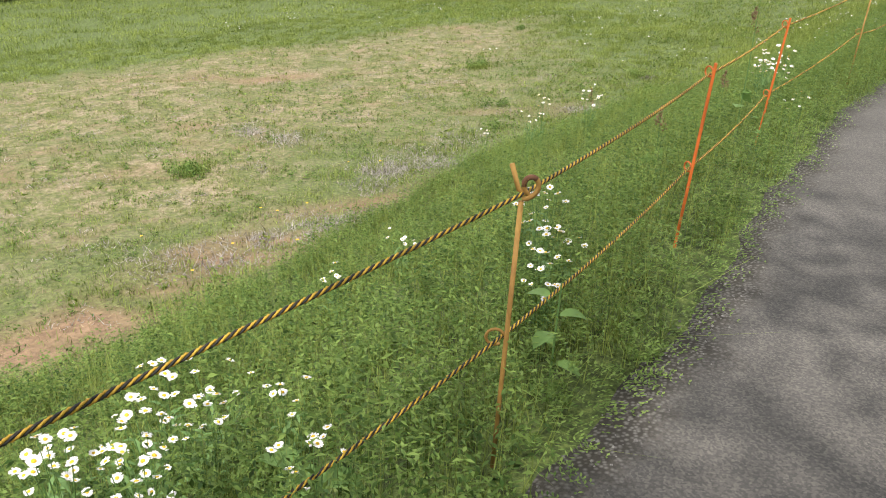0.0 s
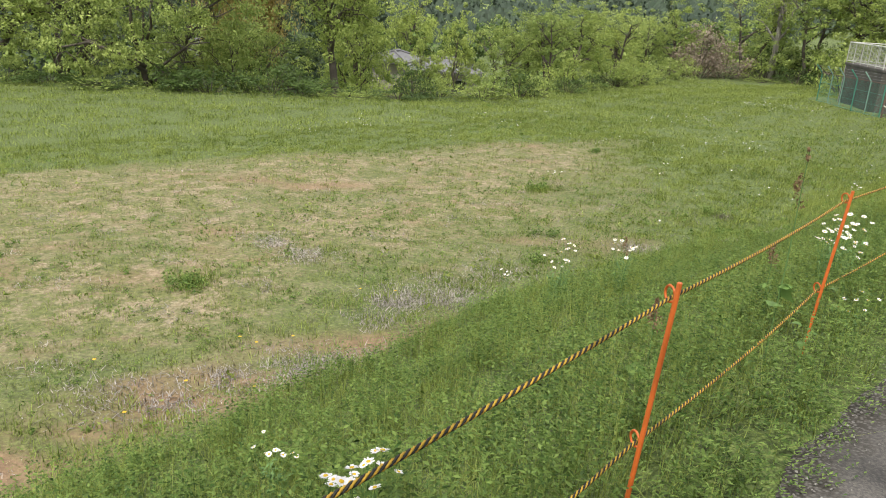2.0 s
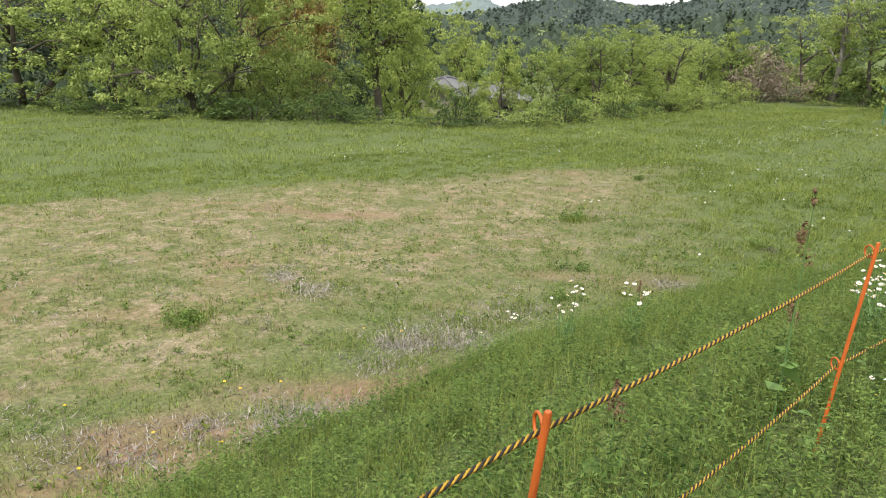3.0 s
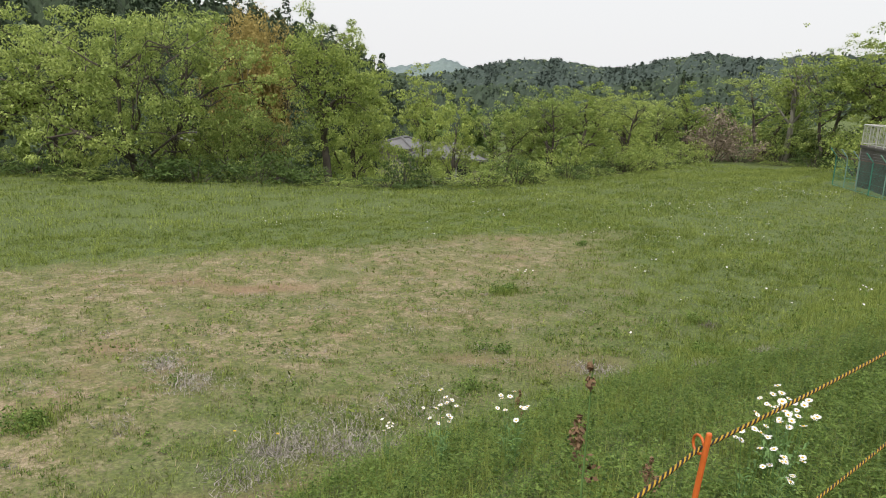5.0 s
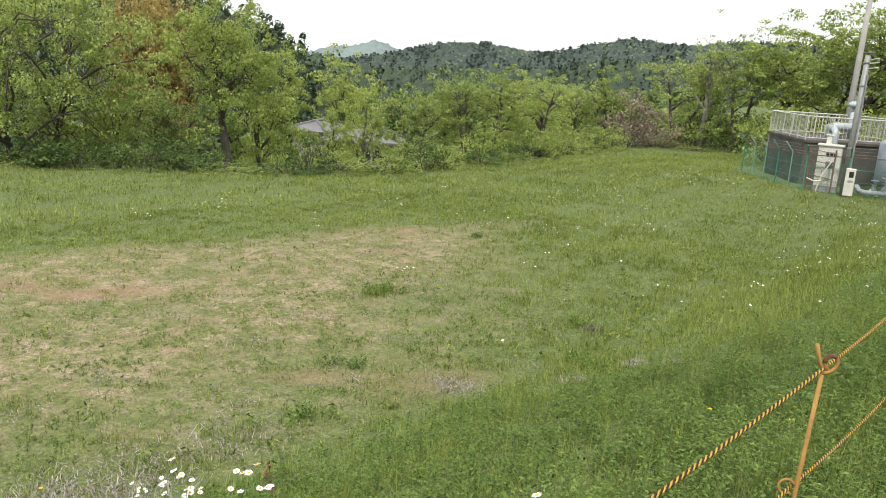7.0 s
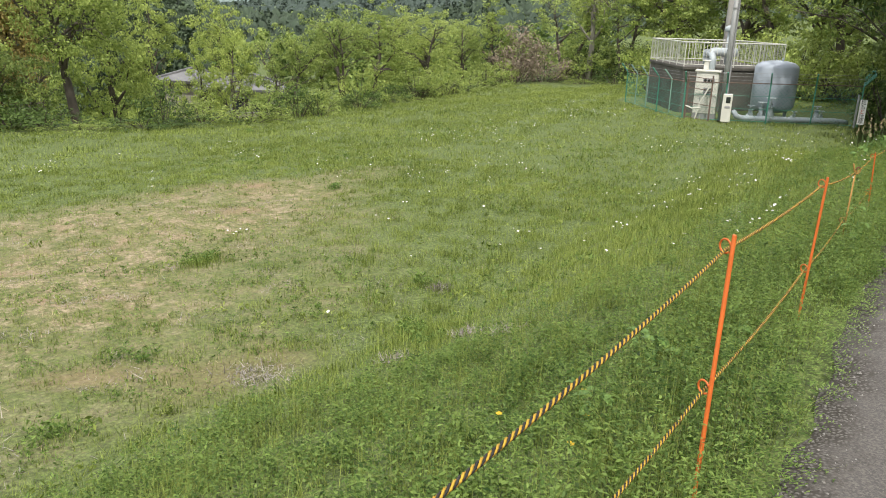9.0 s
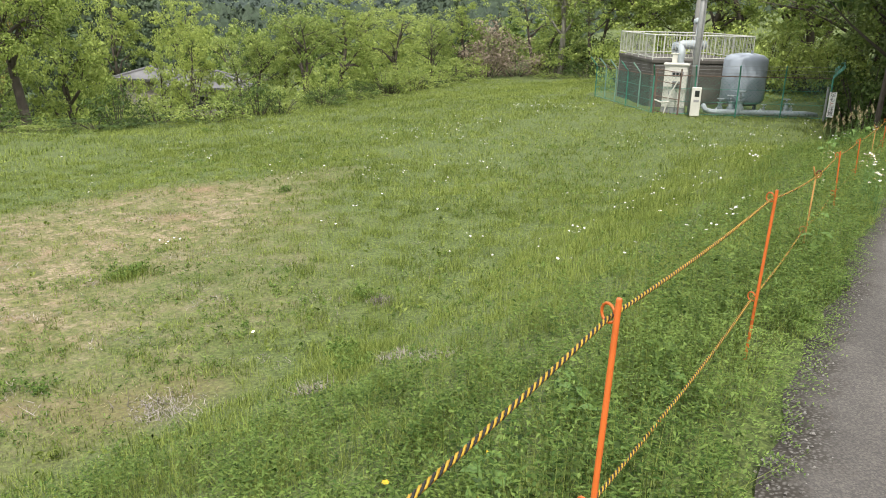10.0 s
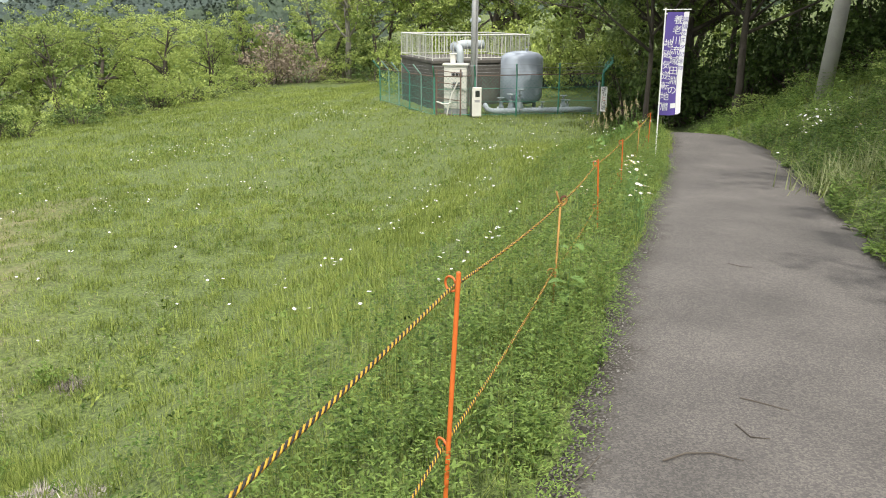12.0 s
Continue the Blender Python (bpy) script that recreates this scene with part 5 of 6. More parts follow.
def scatter(rng, n, x0, x1, y0, y1, keep):
    x, y = rng.uniform(x0, x1, n), rng.uniform(y0, y1, n)
    k = keep(x, y) > rng.uniform(0, 1, n)
    return x[k], y[k]


def on_grass(x, y):
    inside = (x > -21.5) & (x < -8.2) & (y > 39) & (y < 48)
    return (x < road_left(y) + 0.02 + 0.06 * patchy(x, y, 0.15)) & ~(inside & (x + 15 > (y - 39.4) * -0.97) & (y > 39.4 + 0.29 * (x + 15)))


def meadow():
    rng = np.random.default_rng(77)
    bank = lambda x, y: np.clip((x - foot(y) + 0.5 + 0.5 * patchy(x, y, 0.8)) / 0.9, 0, 1) * on_grass(x, y)

    def stuff(name, verts, size, mat, label):
        tagged(array_mesh(name, verts, size, mat), label, "grass", kind="stuff")

    clump = lambda a, b, sc, seed, lo: np.clip(lo + 0.9 * patchy(a, b, sc, seed), 0.05, 1)

    def cover(x, y):
        """Height of the bank's plant cover: mounds with gaps between them, low at the asphalt and at the foot."""
        gap = road_left(y) - x
        base = lerp(gap, [-0.1, 0.03, 0.2, 0.9, 2.0, 5.0], [0.06, 0.26, 0.40, 0.32, 0.24, 0.27]) * lerp(y, [0, 4, 7], [1.3, 1.2, 1.0])
        mound = 1.05 + 0.6 * patchy(x, y, 0.24, 3.0) + 0.38 * patchy(x, y, 0.1, 8.0)
        return np.clip(base * mound, 0.03, 0.6) * np.clip((x - cover_edge(y) + 0.2 * patchy(x, y, 0.5) + 0.12 * patchy(x, y, 0.15, 4.0)) / 0.25, 0, 1)

    def sprigs(n, x0, x1, y0, y1, keep, pairs, leaf, slim, name, label, tall=cover):
        """Leafy stems: leaflets set two by two along the upper part of each stem."""
        x, y = scatter(rng, n, x0, x1, y0, y1, keep)
        h = tall(x, y) * rng.uniform(0.55, 1.12, len(x)) + 0.02
        z = rough_land(x, y)
        a, lean = rng.uniform(0, 2 * np.pi, len(x)), np.abs(rng.normal(0, 0.35, len(x)))
        way = np.stack([np.cos(a) * lean, np.sin(a) * lean, np.ones(len(x))], 1)
        way /= np.linalg.norm(way, axis=1)[:, None]
        out = []
        turn = rng.uniform(0, 6.28, len(x))
        for k in range(pairs):
            u = 0.3 + 0.7 * (k + 0.6) / pairs
            p = np.stack([x, y, z], 1) + way * (h * u)[:, None]
            for side in (0.0, math.pi):
                b = turn + 2.1 * k + side + rng.normal(0, 0.25, len(x))
                size = leaf * rng.uniform(0.65, 1.25, len(x)) * (1.15 - 0.4 * u)
                d = np.stack([np.cos(b), np.sin(b), rng.uniform(-0.15, 0.75, len(x))], 1)
                d /= np.linalg.norm(d, axis=1)[:, None]
                w = np.stack([-np.sin(b), np.cos(b), rng.normal(0, 0.25, len(x))], 1) * (size * slim)[:, None]
                tip = p + d * (size * 2)[:, None]
                mid = p + d * (size * 1.05)[:, None]
                quad = np.stack([p, mid - w, tip - np.array([0, 0, 1.0]) * (size * 0.35)[:, None], mid + w], 1)
                soft = np.stack([np.cos(b) * 0.5, np.sin(b) * 0.5, np.full(len(x), 0.85)], 1) + rng.normal(0, 0.45, (len(x), 3))
                soft /= np.linalg.norm(soft, axis=1)[:, None]
                out.append(np.concatenate([quad, np.repeat(soft[:, None, :], 4, axis=1)], 2))
        tagged(array_mesh(name, np.concatenate(out), 4, WEED), label, "weeds", kind="stuff")
        stems = blades(rng, x, y, h, np.full(len(x), 0.004), 0.12, 3)
        tagged(array_mesh("weed_stems", stems, 3, GRASS), "thin green stems of the bank weeds", "weeds", kind="stuff")

    grown = lambda a, b: (cover(a, b) > 0.05) * (a < road_left(b) + 0.10 * patchy(a, b, 0.22, 2.0) - 0.02)
    verge = lambda a, b: grown(a, b) * np.clip(1 - (road_left(b) - a - 0.6) / 0.7, 0, 1)
    open_bank = lambda a, b: grown(a, b) * np.clip((road_left(b) - a - 0.3) / 0.8, 0, 1)
    sprigs(30000, -3.9, 0.1, -0.6, 17, lambda a, b: verge(a, b) * clump(a, b, 0.13, 3.0, 0.75), 7, 0.018, 0.32, "verge_weeds", "feathery vetch and weeds overhanging the lane edge")
    sprigs(38000, -8.2, -0.6, -0.6, 14, lambda a, b: open_bank(a, b) * clump(a, b, 0.2, 7.0, 0.7) * lerp(road_left(b) - a, [0.3, 3, 7], [1, 0.8, 0.6]), 6, 0.0205, 0.40, "bank_weeds", "small-leaved green weeds in mounds over the bank")
    sprigs(9000, -7.5, -2.0, 14, 31, lambda a, b: grown(a, b) * np.clip(1.1 - (road_left(b) - a) / 3.5, 0, 1), 5, 0.028, 0.36, "bank_weeds", "leafy weeds along the far verge")
    # grass of the bank, among the weeds
    x, y = scatter(rng, 250000, -8.6, -0.2, -0.5, 17, lambda a, b: grown(a, b) * clump(a, b, 0.16, 1.0, 0.4) * lerp(road_left(b) - a, [0, 0.6, 2], [0.35, 0.6, 1]))
    stuff("bank_grass", blades(rng, x, y, np.clip(cover(x, y) * rng.gamma(7, 0.115, len(x)), 0.03, 0.45), rng.uniform(0.003, 0.006, len(x)), 0.75, 3), 3, GRASS, "lush fresh green grass on the bank beside the lane")
    x, y = scatter(rng, 190000, -14, -2.0, 17, 34, lambda a, b: bank(a, b) * clump(a, b, 0.25, 1.0, 0.6))
    stuff("bank_grass", blades(rng, x, y, rng.gamma(5, 0.028, len(x)), rng.uniform(0.006, 0.011, len(x)), 0.5, 3), 3, GRASS, "lush fresh green grass farther down the bank")
    # meadow turf
    green = lambda a, b: np.where(cover(a, b) > 0.05, 0.12, 1.0) * (1 - 0.8 * dryness(a, b)) * (1 - 0.85 * bareness(a, b)) * on_grass(a, b) * (a > tree_edge(b) - 1.5)
    x, y = scatter(rng, 900000, -23, -5, -1, 26, lambda a, b: green(a, b) * clump(a, b, 0.17, 5.0, 0.35))
    stuff("meadow_grass", blades(rng, x, y, rng.gamma(4, 0.021, len(x)) * (1 + 0.5 * patchy(x, y, 0.4, 2.0)) * (1 - 0.45 * dryness(x, y)) + 0.012, rng.uniform(0.0055, 0.0125, len(x)), 0.6, 3), 3, GRASS, "short green meadow grass with patchy growth")
    x, y = scatter(rng, 330000, -30, -4, 22, 62, lambda a, b: green(a, b) * clump(a, b, 0.3, 2.0, 0.5))
    stuff("meadow_grass", blades(rng, x, y, rng.gamma(4, 0.024, len(x)) + 0.02, rng.uniform(0.010, 0.020, len(x)), 0.6, 3), 3, GRASS, "green meadow grass near the waterworks")
    x, y = scatter(rng, 380000, -52, -18, 4, 56, lambda a, b: green(a, b) * ((a < -22.5) | (b > 26)) * clump(a, b, 0.4, 2.0, 0.5))
    stuff("meadow_grass", blades(rng, x, y, rng.gamma(4, 0.026, len(x)) * (1 + 0.5 * patchy(x, y, 0.5, 3.0)) + 0.03, rng.uniform(0.014, 0.028, len(x)), 0.7, 3), 3, GRASS, "green meadow grass toward the trees")
    # dry stalks and litter on the worn part
    x, y = scatter(rng, 190000, -22, -5.5, -1, 27, lambda a, b: (0.12 + dryness(a, b) * 0.7) * np.clip(0.3 + 0.9 * patchy(a, b, 0.22, 9.0), 0, 1) * (a < foot(b) + 0.6))
    stuff("dry_grass", blades(rng, x, y, rng.gamma(3, 0.018, len(x)), rng.uniform(0.005, 0.012, len(x)), 1.6, 3), 3, DRY, "flattened straw-coloured dead grass on the worn ground")
    x, y = scatter(rng, 150000, -20, -5, -1, 20, lambda a, b: np.clip((patchy(a, b, 0.32, 6.0) - 0.55) * 2.5, 0, 1) * np.clip(dryness(a, b) + 0.25, 0, 1) * np.clip(1.3 - (foot(b) - a) / 12, 0.2, 1) * (a < foot(b) + 0.2))
    stuff("leaf_litter", blades(rng, x, y, rng.gamma(3, 0.014, len(x)), rng.uniform(0.006, 0.013, len(x)), 2.2, 3, 0.012), 3, LITTER, "pale grey withered leaves lying in drifts")
    for k, (dx, dy) in enumerate(DRIFTS):
        w = 0.09 if k < 4 else 0.2 + 0.05 * (k % 4)
        x, y = dx + rng.normal(0, w, 700), dy + rng.normal(0, w * 0.8, 700)
        stuff("leaf_litter", blades(rng, x, y, rng.gamma(3, 0.016, 700), rng.uniform(0.005, 0.014, 700), 1.8, 3, 0.015), 3, LITTER, "drift of pale grey withered leaves and stalks")
    # sparse olive turf in the worn part
    spots = lambda a, b: np.clip(0.4 + 1.2 * patchy(a, b, 0.5, 3.3), 0, 1) * np.clip(2.6 * (patchy(a, b, 0.12, 7.7) - 0.05), 0, 1)
    x, y = scatter(rng, 800000, -21.5, -6, -1, 26, lambda a, b: np.clip(dryness(a, b) * 1.5, 0, 1) * spots(a, b) * (1 - bareness(a, b)) * lerp(-a, [6, 12, 21], [1.3, 0.7, 0.35]))
    stuff("sparse_turf", blades(rng, x, y, rng.gamma(4, 0.0115, len(x)), rng.uniform(0.005, 0.011, len(x)), 0.7, 3), 3, OLIVE, "sparse olive-green turf on the worn ground")
    x, y = -6.3 + rng.normal(0, 0.12, 90), 8.6 + rng.normal(0, 0.12, 90)
    stuff("tall_grass", blades(rng, x, y, rng.uniform(0.25, 0.6, 90), rng.uniform(0.002, 0.004, 90), 0.2, 3), 3, PALE_GRASS, "tall pale feathery grass at the foot of the bank")
    # little tufts, and a few larger ones
    cx, cy = scatter(rng, 10000, -24, -5.2, -1, 34, lambda a, b: (1 - 0.45 * dryness(a, b)) * (cover(a, b) < 0.05) * np.clip(0.5 + 0.6 * patchy(a, b, 0.9, 4.0), 0.1, 1))
    n = rng.integers(8, 24, len(cx))
    x, y = np.repeat(cx, n) + rng.normal(0, 0.05, n.sum()), np.repeat(cy, n) + rng.normal(0, 0.05, n.sum())
    tall = np.repeat(rng.uniform(0.05, 0.13, len(cx)), n) * rng.uniform(0.6, 1.2, n.sum())
    stuff("grass_tufts", blades(rng, x, y, tall, rng.uniform(0.006, 0.012, len(x)), 0.55, 3), 3, GRASS, "small tufts of green grass dotted over the field")
    big = np.array([(-6.89, 15.07), (-6.6899999999999995, 15.22), (-12.0, 15.35), (-12.35, 15.5), (-12.1, 15.1), (-7.1, 15.2), (-7.45, 15.5), (-6.9, 15.6), (-9.95, 6.1), (-10.2, 6.2), (-19.9, 26.1), (-25.9, 25.8), (-26.3, 26.0), (-8.6, 16.9), (-6.4, 14.2)])
    for bx, by in ((-7.3, 15.23), (-7.05, 15.15), (-12.14, 15.3), (-12.35, 15.4), (-9.85, 5.95), (-10.05, 6.05), (-6.45, 14.6), (-26.0, 25.9), (-15.4, 21.0), (-8.7, 17.0), (-9.4, 12.6), (-8.1, 11.2)):
        cs = np.stack([bx + rng.normal(0, 0.14, 7), by + rng.normal(0, 0.12, 7), np.full(7, float(rough_land(bx, by)) + 0.09)], 1)
        stuff("weed_tuft", leaf_cloud(rng, cs, np.full(7, 0.11), 46, 0.026, 0.8, 0.3, 0.34, 0.5), 4, WEED, "lush dark green weed tuft on the worn field")
    pick = rng.integers(0, len(big), 5200)
    x, y = big[pick, 0] + rng.normal(0, 0.17, 5200), big[pick, 1] + rng.normal(0, 0.17, 5200)
    stuff("grass_tufts", blades(rng, x, y, rng.uniform(0.08, 0.2, 5200), rng.uniform(0.006, 0.011, 5200), 0.5, 3), 3, GRASS, "larger tufts of lush green grass on the field")
    # small leafy weeds in clumps
    def weeds(n, x0, x1, y0, y1, keep, per, leaf, tall, name, label, slim=0.27, mat=WEED):
        cx, cy = scatter(rng, n, x0, x1, y0, y1, keep)
        t = tall * rng.uniform(0.4, 1.0, len(cx)) * (1 + 0.3 * patchy(cx, cy, 0.5, 8.0)) * lerp(cy, [0, 4, 8, 12], [1.3, 1.2, 1.05, 1.3])
        cz = rough_land(cx, cy) + t * 0.5
        stuff(name, leaf_cloud(rng, np.stack([cx, cy, cz], 1), t * 0.62, per, leaf, 0.85, 0.3, slim, 0.5), 4, mat, label)

    weeds(5200, -22, -5, 2, 34, lambda a, b: green(a, b) * np.clip(0.3 + 0.8 * patchy(a, b, 1.5, 3.0), 0, 1), 12, 0.03, 0.12, "meadow_weeds", "low green weeds in the meadow")
    weeds(11000, -48, -6, 0, 56, lambda a, b: green(a, b) * np.clip((patchy(a, b, 1.1, 5.0) - 0.15) * 3, 0, 1), 9, 0.034, 0.17, "clover_patches", "patches of clover and low weeds in the meadow", 0.42, GRASS)
    weeds(11000, -14, -5.3, 0.5, 17, lambda a, b: (cover(a, b) < 0.05) * np.clip(0.15 + 1.1 * patchy(a, b, 0.3, 4.0), 0, 1) * (1 - 0.75 * bareness(a, b)) * np.clip(dryness(a, b) * 3, 0.2, 1), 11, 0.016, 0.075, "field_weeds", "small leafy weeds dotted over the worn ground", 0.36)
    bank_r = lambda a, b: ((a > road_right(b) - 0.12 + 0.12 * patchy(a, b, 0.3, 6.0)) & (a < road_right(b) + 6)).astype(float)
    tangle = lambda a, b: np.clip(0.45 + 0.28 * patchy(a, b, 0.5, 2.0) + 0.2 * patchy(a, b, 0.2, 5.0), 0.08, 1.0) * lerp(a - road_right(b), [-0.1, 0.3, 1.0], [0.35, 0.8, 1.2])
    sprigs(6800, -4.5, 5, 16, 35, bank_r, 7, 0.048, 0.38, "lane_bank_weeds", "thick leafy weeds covering the bank above the lane", tangle)
    x, y = scatter(rng, 12000, -4.5, 6, 16, 36, bank_r)
    stuff("lane_bank_grass", blades(rng, x, y, rng.gamma(5, 0.05, len(x)), rng.uniform(0.008, 0.016, len(x)), 0.6, 3), 3, GRASS, "long grass on the bank above the lane")
    for dx, dy in ARCHING:
        x, y = dx + rng.normal(0, 0.3, 110), dy + rng.normal(0, 0.3, 110)
        stuff("arching_grass", blades(rng, x, y, rng.uniform(0.35, 0.8, 110), rng.uniform(0.012, 0.02, 110), 0.8, 3), 3, PALE_GRASS, "clump of long arching grey-green grass above the lane")


OLIVE = material("olive turf blade", (0.085, 0.115, 0.028), (0.27, 0.31, 0.085), 0.7, 0.5, 3.0, 0, island=0.9, translucent=0.25)
PALE_GRASS = material("pale tall grass", (0.20, 0.24, 0.10), (0.42, 0.45, 0.24), 0.7, 2.0, 9.0, 0, island=0.6, translucent=0.3)
ARCHING = [(-0.82, 22.69), (-0.97, 22.62), (-0.73, 22.83)]
DRIFTS = [(-5.41, 14.7), (-6.07, 14.83), (-8.3, 16.93), (-6.36, 14.01), (-11.25, 7.97), (-10.29, 8.01), (-8.09, 8.42), (-8.1, 9.19), (-6.69, 6.05), (-7.45, 7.65), (-6.32, 5.78), (-6.34, 6.37), (-6.77, 5.28), (-6.47, 4.57), (-6.68, 6.02), (-7.09, 4.2), (-7.43, 8.85), (-7.55, 9.2), (-7.81, 8.5), (-7.99, 10.2), (-8.01, 8.16), (-7.72, 13.24)]
LITTER = material("withered leaf", (0.11, 0.095, 0.085), (0.52, 0.475, 0.43), 0.9, 0.8, 5.0, 0, island=0.7)
meadow()


def vetch_sprigs():
    """Trailing vetch: arching stems with paired narrow leaflets, hanging over the edge of the asphalt."""
    rng = np.random.default_rng(31)
    n, pairs = 3000, 7
    y = rng.uniform(-0.5, 24, n)
    x = road_left(y) - np.abs(rng.normal(0, 0.32, n)) + 0.03
    a = rng.normal(0.3, 0.9, n)
    length = rng.uniform(0.12, 0.26, n)
    z = rough_land(x, y) + rng.uniform(0.04, 0.38, n) * np.clip((road_left(y) - x) / 0.25 + 0.2, 0.15, 1)
    d = np.stack([np.cos(a), np.sin(a), np.zeros(n)], 1)
    s = np.stack([-np.sin(a), np.cos(a), np.zeros(n)], 1)
    out = []
    for k in range(pairs):
        u = (k + 1) / pairs
        p = np.stack([x, y, z], 1) + d * (length * u)[:, None] + np.array([0, 0, 1.0]) * (length * (0.5 * u - 0.7 * u * u))[:, None]
        for sgn in (-1, 1):
            reach = (s * sgn * 0.9 + d * 0.35 + np.array([0, 0, 0.25])) * (0.026 * (1.15 - 0.5 * u))
            w = d * 0.0045
            q = np.stack([p, p + reach * 0.55 - w, p + reach, p + reach * 0.55 + w], 1)
            out.append(q if sgn < 0 else q[:, ::-1])
    q = np.concatenate(out)
    soft = np.tile(np.array([0.0, 0.0, 1.0]), (len(q), 1)) + rng.normal(0, 0.3, (len(q), 3))
    tagged(array_mesh("vetch", np.concatenate([q, np.repeat(soft[:, None, :], 4, axis=1)], 2), 4, WEED), "trailing vetch with paired narrow leaflets at the lane edge", "weeds", kind="stuff")


vetch_sprigs()


# ---- flowers ----
PETAL = plain("white petal", (0.82, 0.80, 0.82), 0.7)
DISC = plain("yellow flower centre", (0.72, 0.48, 0.03), 0.8)
STEM = plain("flower stem", (0.12, 0.22, 0.06), 0.7)


def flower_head(c, tilt, r, parent, closed=False):
    """A daisy head of narrow rays round a domed centre."""
    rng = random.Random(int(1e4 * (c[0] + 3 * c[1] + 7 * c[2])))
    m = Matrix.Translation(c) @ Euler((tilt[0], tilt[1], 0)).to_matrix().to_4x4()
    bm = bmesh.new()
    rays = 20
    for k in range(rays):
        a = 2 * math.pi * k / rays
        w = 0.13
        lift = rng.uniform(-0.05, 0.3)
        pts = [(0.25, -w), (0.85, -w), (1.0, 0), (0.85, w), (0.25, w)]
        bm.faces.new([bm.verts.new(m @ Vector((r * (px * math.cos(a) - py * math.sin(a)), r * (px * math.sin(a) + py * math.cos(a)), r * (lift * px * px + 0.02 * (k % 2))))) for px, py in pts])
    petals = part("flower", bm, PETAL, parent, "white ray petals")
    bm = bmesh.new()
    bmesh.ops.create_uvsphere(bm, u_segments=8, v_segments=5, radius=r * 0.36, matrix=m @ Matrix.Translation((0, 0, r * 0.05)) @ Matrix.Diagonal((1, 1, 0.6, 1)))
    part("centre", bm, DISC, petals, "yellow centre", True)


def daisy_model(seed, heads, tall, spread_r, r):
    rng = random.Random(seed)
    ob = empty("daisy_plant", Matrix.Identity(4))
    bm = bmesh.new()
    tips = []
    for k in range(heads):
        a, d = 2.4 * k + rng.uniform(-0.4, 0.4), spread_r * math.sqrt((k + 0.5) / heads)
        tip = Vector((d * math.cos(a), d * math.sin(a), tall * rng.uniform(0.72, 1.05)))
        tube(bm, [(0.25 * tip.x, 0.25 * tip.y, -0.02), (0.5 * tip.x, 0.5 * tip.y, 0.55 * tip.z), tip - Vector((0, 0, 0.004))], [0.0028, 0.002, 0.0013], 4)
        tips.append(tip)
        for j in range(3):
            h = rng.uniform(0.12, 0.7)
            q = Vector((tip.x * (0.25 + 0.4 * h), tip.y * (0.25 + 0.4 * h), tip.z * h))
            b = rng.uniform(0, 6.28)
            e1 = q + Vector((0.07 * math.cos(b), 0.07 * math.sin(b), 0.03))
            s = Vector((-math.sin(b), math.cos(b), 0)) * 0.009
            mid = q.lerp(e1, 0.55) + Vector((0, 0, 0.012))
            bm.faces.new([bm.verts.new(v) for v in (q, mid - s, e1, mid + s)])
    part("stem", bm, STEM, ob)
    for t in tips:
        flower_head(t, (rng.uniform(-0.45, 0.45), rng.uniform(-0.45, 0.45)), r * rng.uniform(0.75, 1.1), ob)
    return ob


DAISIES = [daisy_model(1, 11, 0.56, 0.13, 0.021), daisy_model(2, 7, 0.62, 0.10, 0.021), daisy_model(3, 9, 0.5, 0.16, 0.019)]
for k, (x, y, s) in enumerate((
    (-1.62, 1.12, 0.95), (-1.35, 1.05, 0.95), (-1.18, 1.2, 0.92), (-1.5, 1.38, 0.95), (-1.72, 1.55, 0.95), (-1.62, 1.72, 0.95), (-1.38, 1.5, 0.9), (-1.0, 1.15, 0.85), (-1.25, 1.28, 0.85), (-0.75, 1.5, 0.75), (-1.05, 1.65, 0.75), (-1.8, 1.3, 0.9),
    (-1.55, 3.5, 0.95), (-1.35, 3.35, 1.0), (-1.2, 3.2, 0.95), (-1.05, 2.95, 0.85), (-2.3, 2.8, 0.8), (-2.9, 3.85, 0.8), (-0.95, 2.8, 0.7),
    (-5.05, 8.35, 1.15), (-5.3, 8.5, 1.1), (-4.5, 8.6, 1.1), (-6.1, 8.5, 0.8),
    (-2.35, 8.45, 1.0), (-2.5, 8.75, 1.0), (-2.15, 8.2, 0.95), (-2.6, 8.9, 0.95), (-2.0, 7.85, 0.8), (-2.25, 8.0, 0.85), (-1.45, 6.7, 0.7),
    (-2.75, 18.8, 0.9), (-3.0, 19.5, 1.0), (-3.05, 20.3, 1.0), (-3.3, 21.2, 0.9), (-3.9, 21.6, 0.9), (-3.7, 20.4, 0.8),
    (-0.1, 21.5, 1.0), (0.1, 22.2, 1.1), (-0.4, 23.0, 1.0), (0.3, 23.4, 1.1), (-0.3, 24.2, 1.1), (0.5, 24.5, 1.0), (-0.7, 24.6, 0.9), (0.0, 20.6, 1.0), (0.7, 22.6, 1.1))):
    tagged(copy_thing(DAISIES[k % 3], Matrix.Translation((x, y, float(rough_land(x, y)))) @ pose(0, 0, 0, 0, 0, 131 * k) @ Matrix.Diagonal((s, s, s, 1))), "clump of white fleabane daisies with yellow centres", "flower", "daisy clumps")
for model in DAISIES:
    for o in (*model.children_recursive, model):
        bpy.data.objects.remove(o)


BANK_FLOWERS = [(-1.4, 26.08), (-1.59, 26.7), (-1.29, 25.36), (-1.14, 26.5), (-0.98, 26.73), (-1.44, 25.4)]


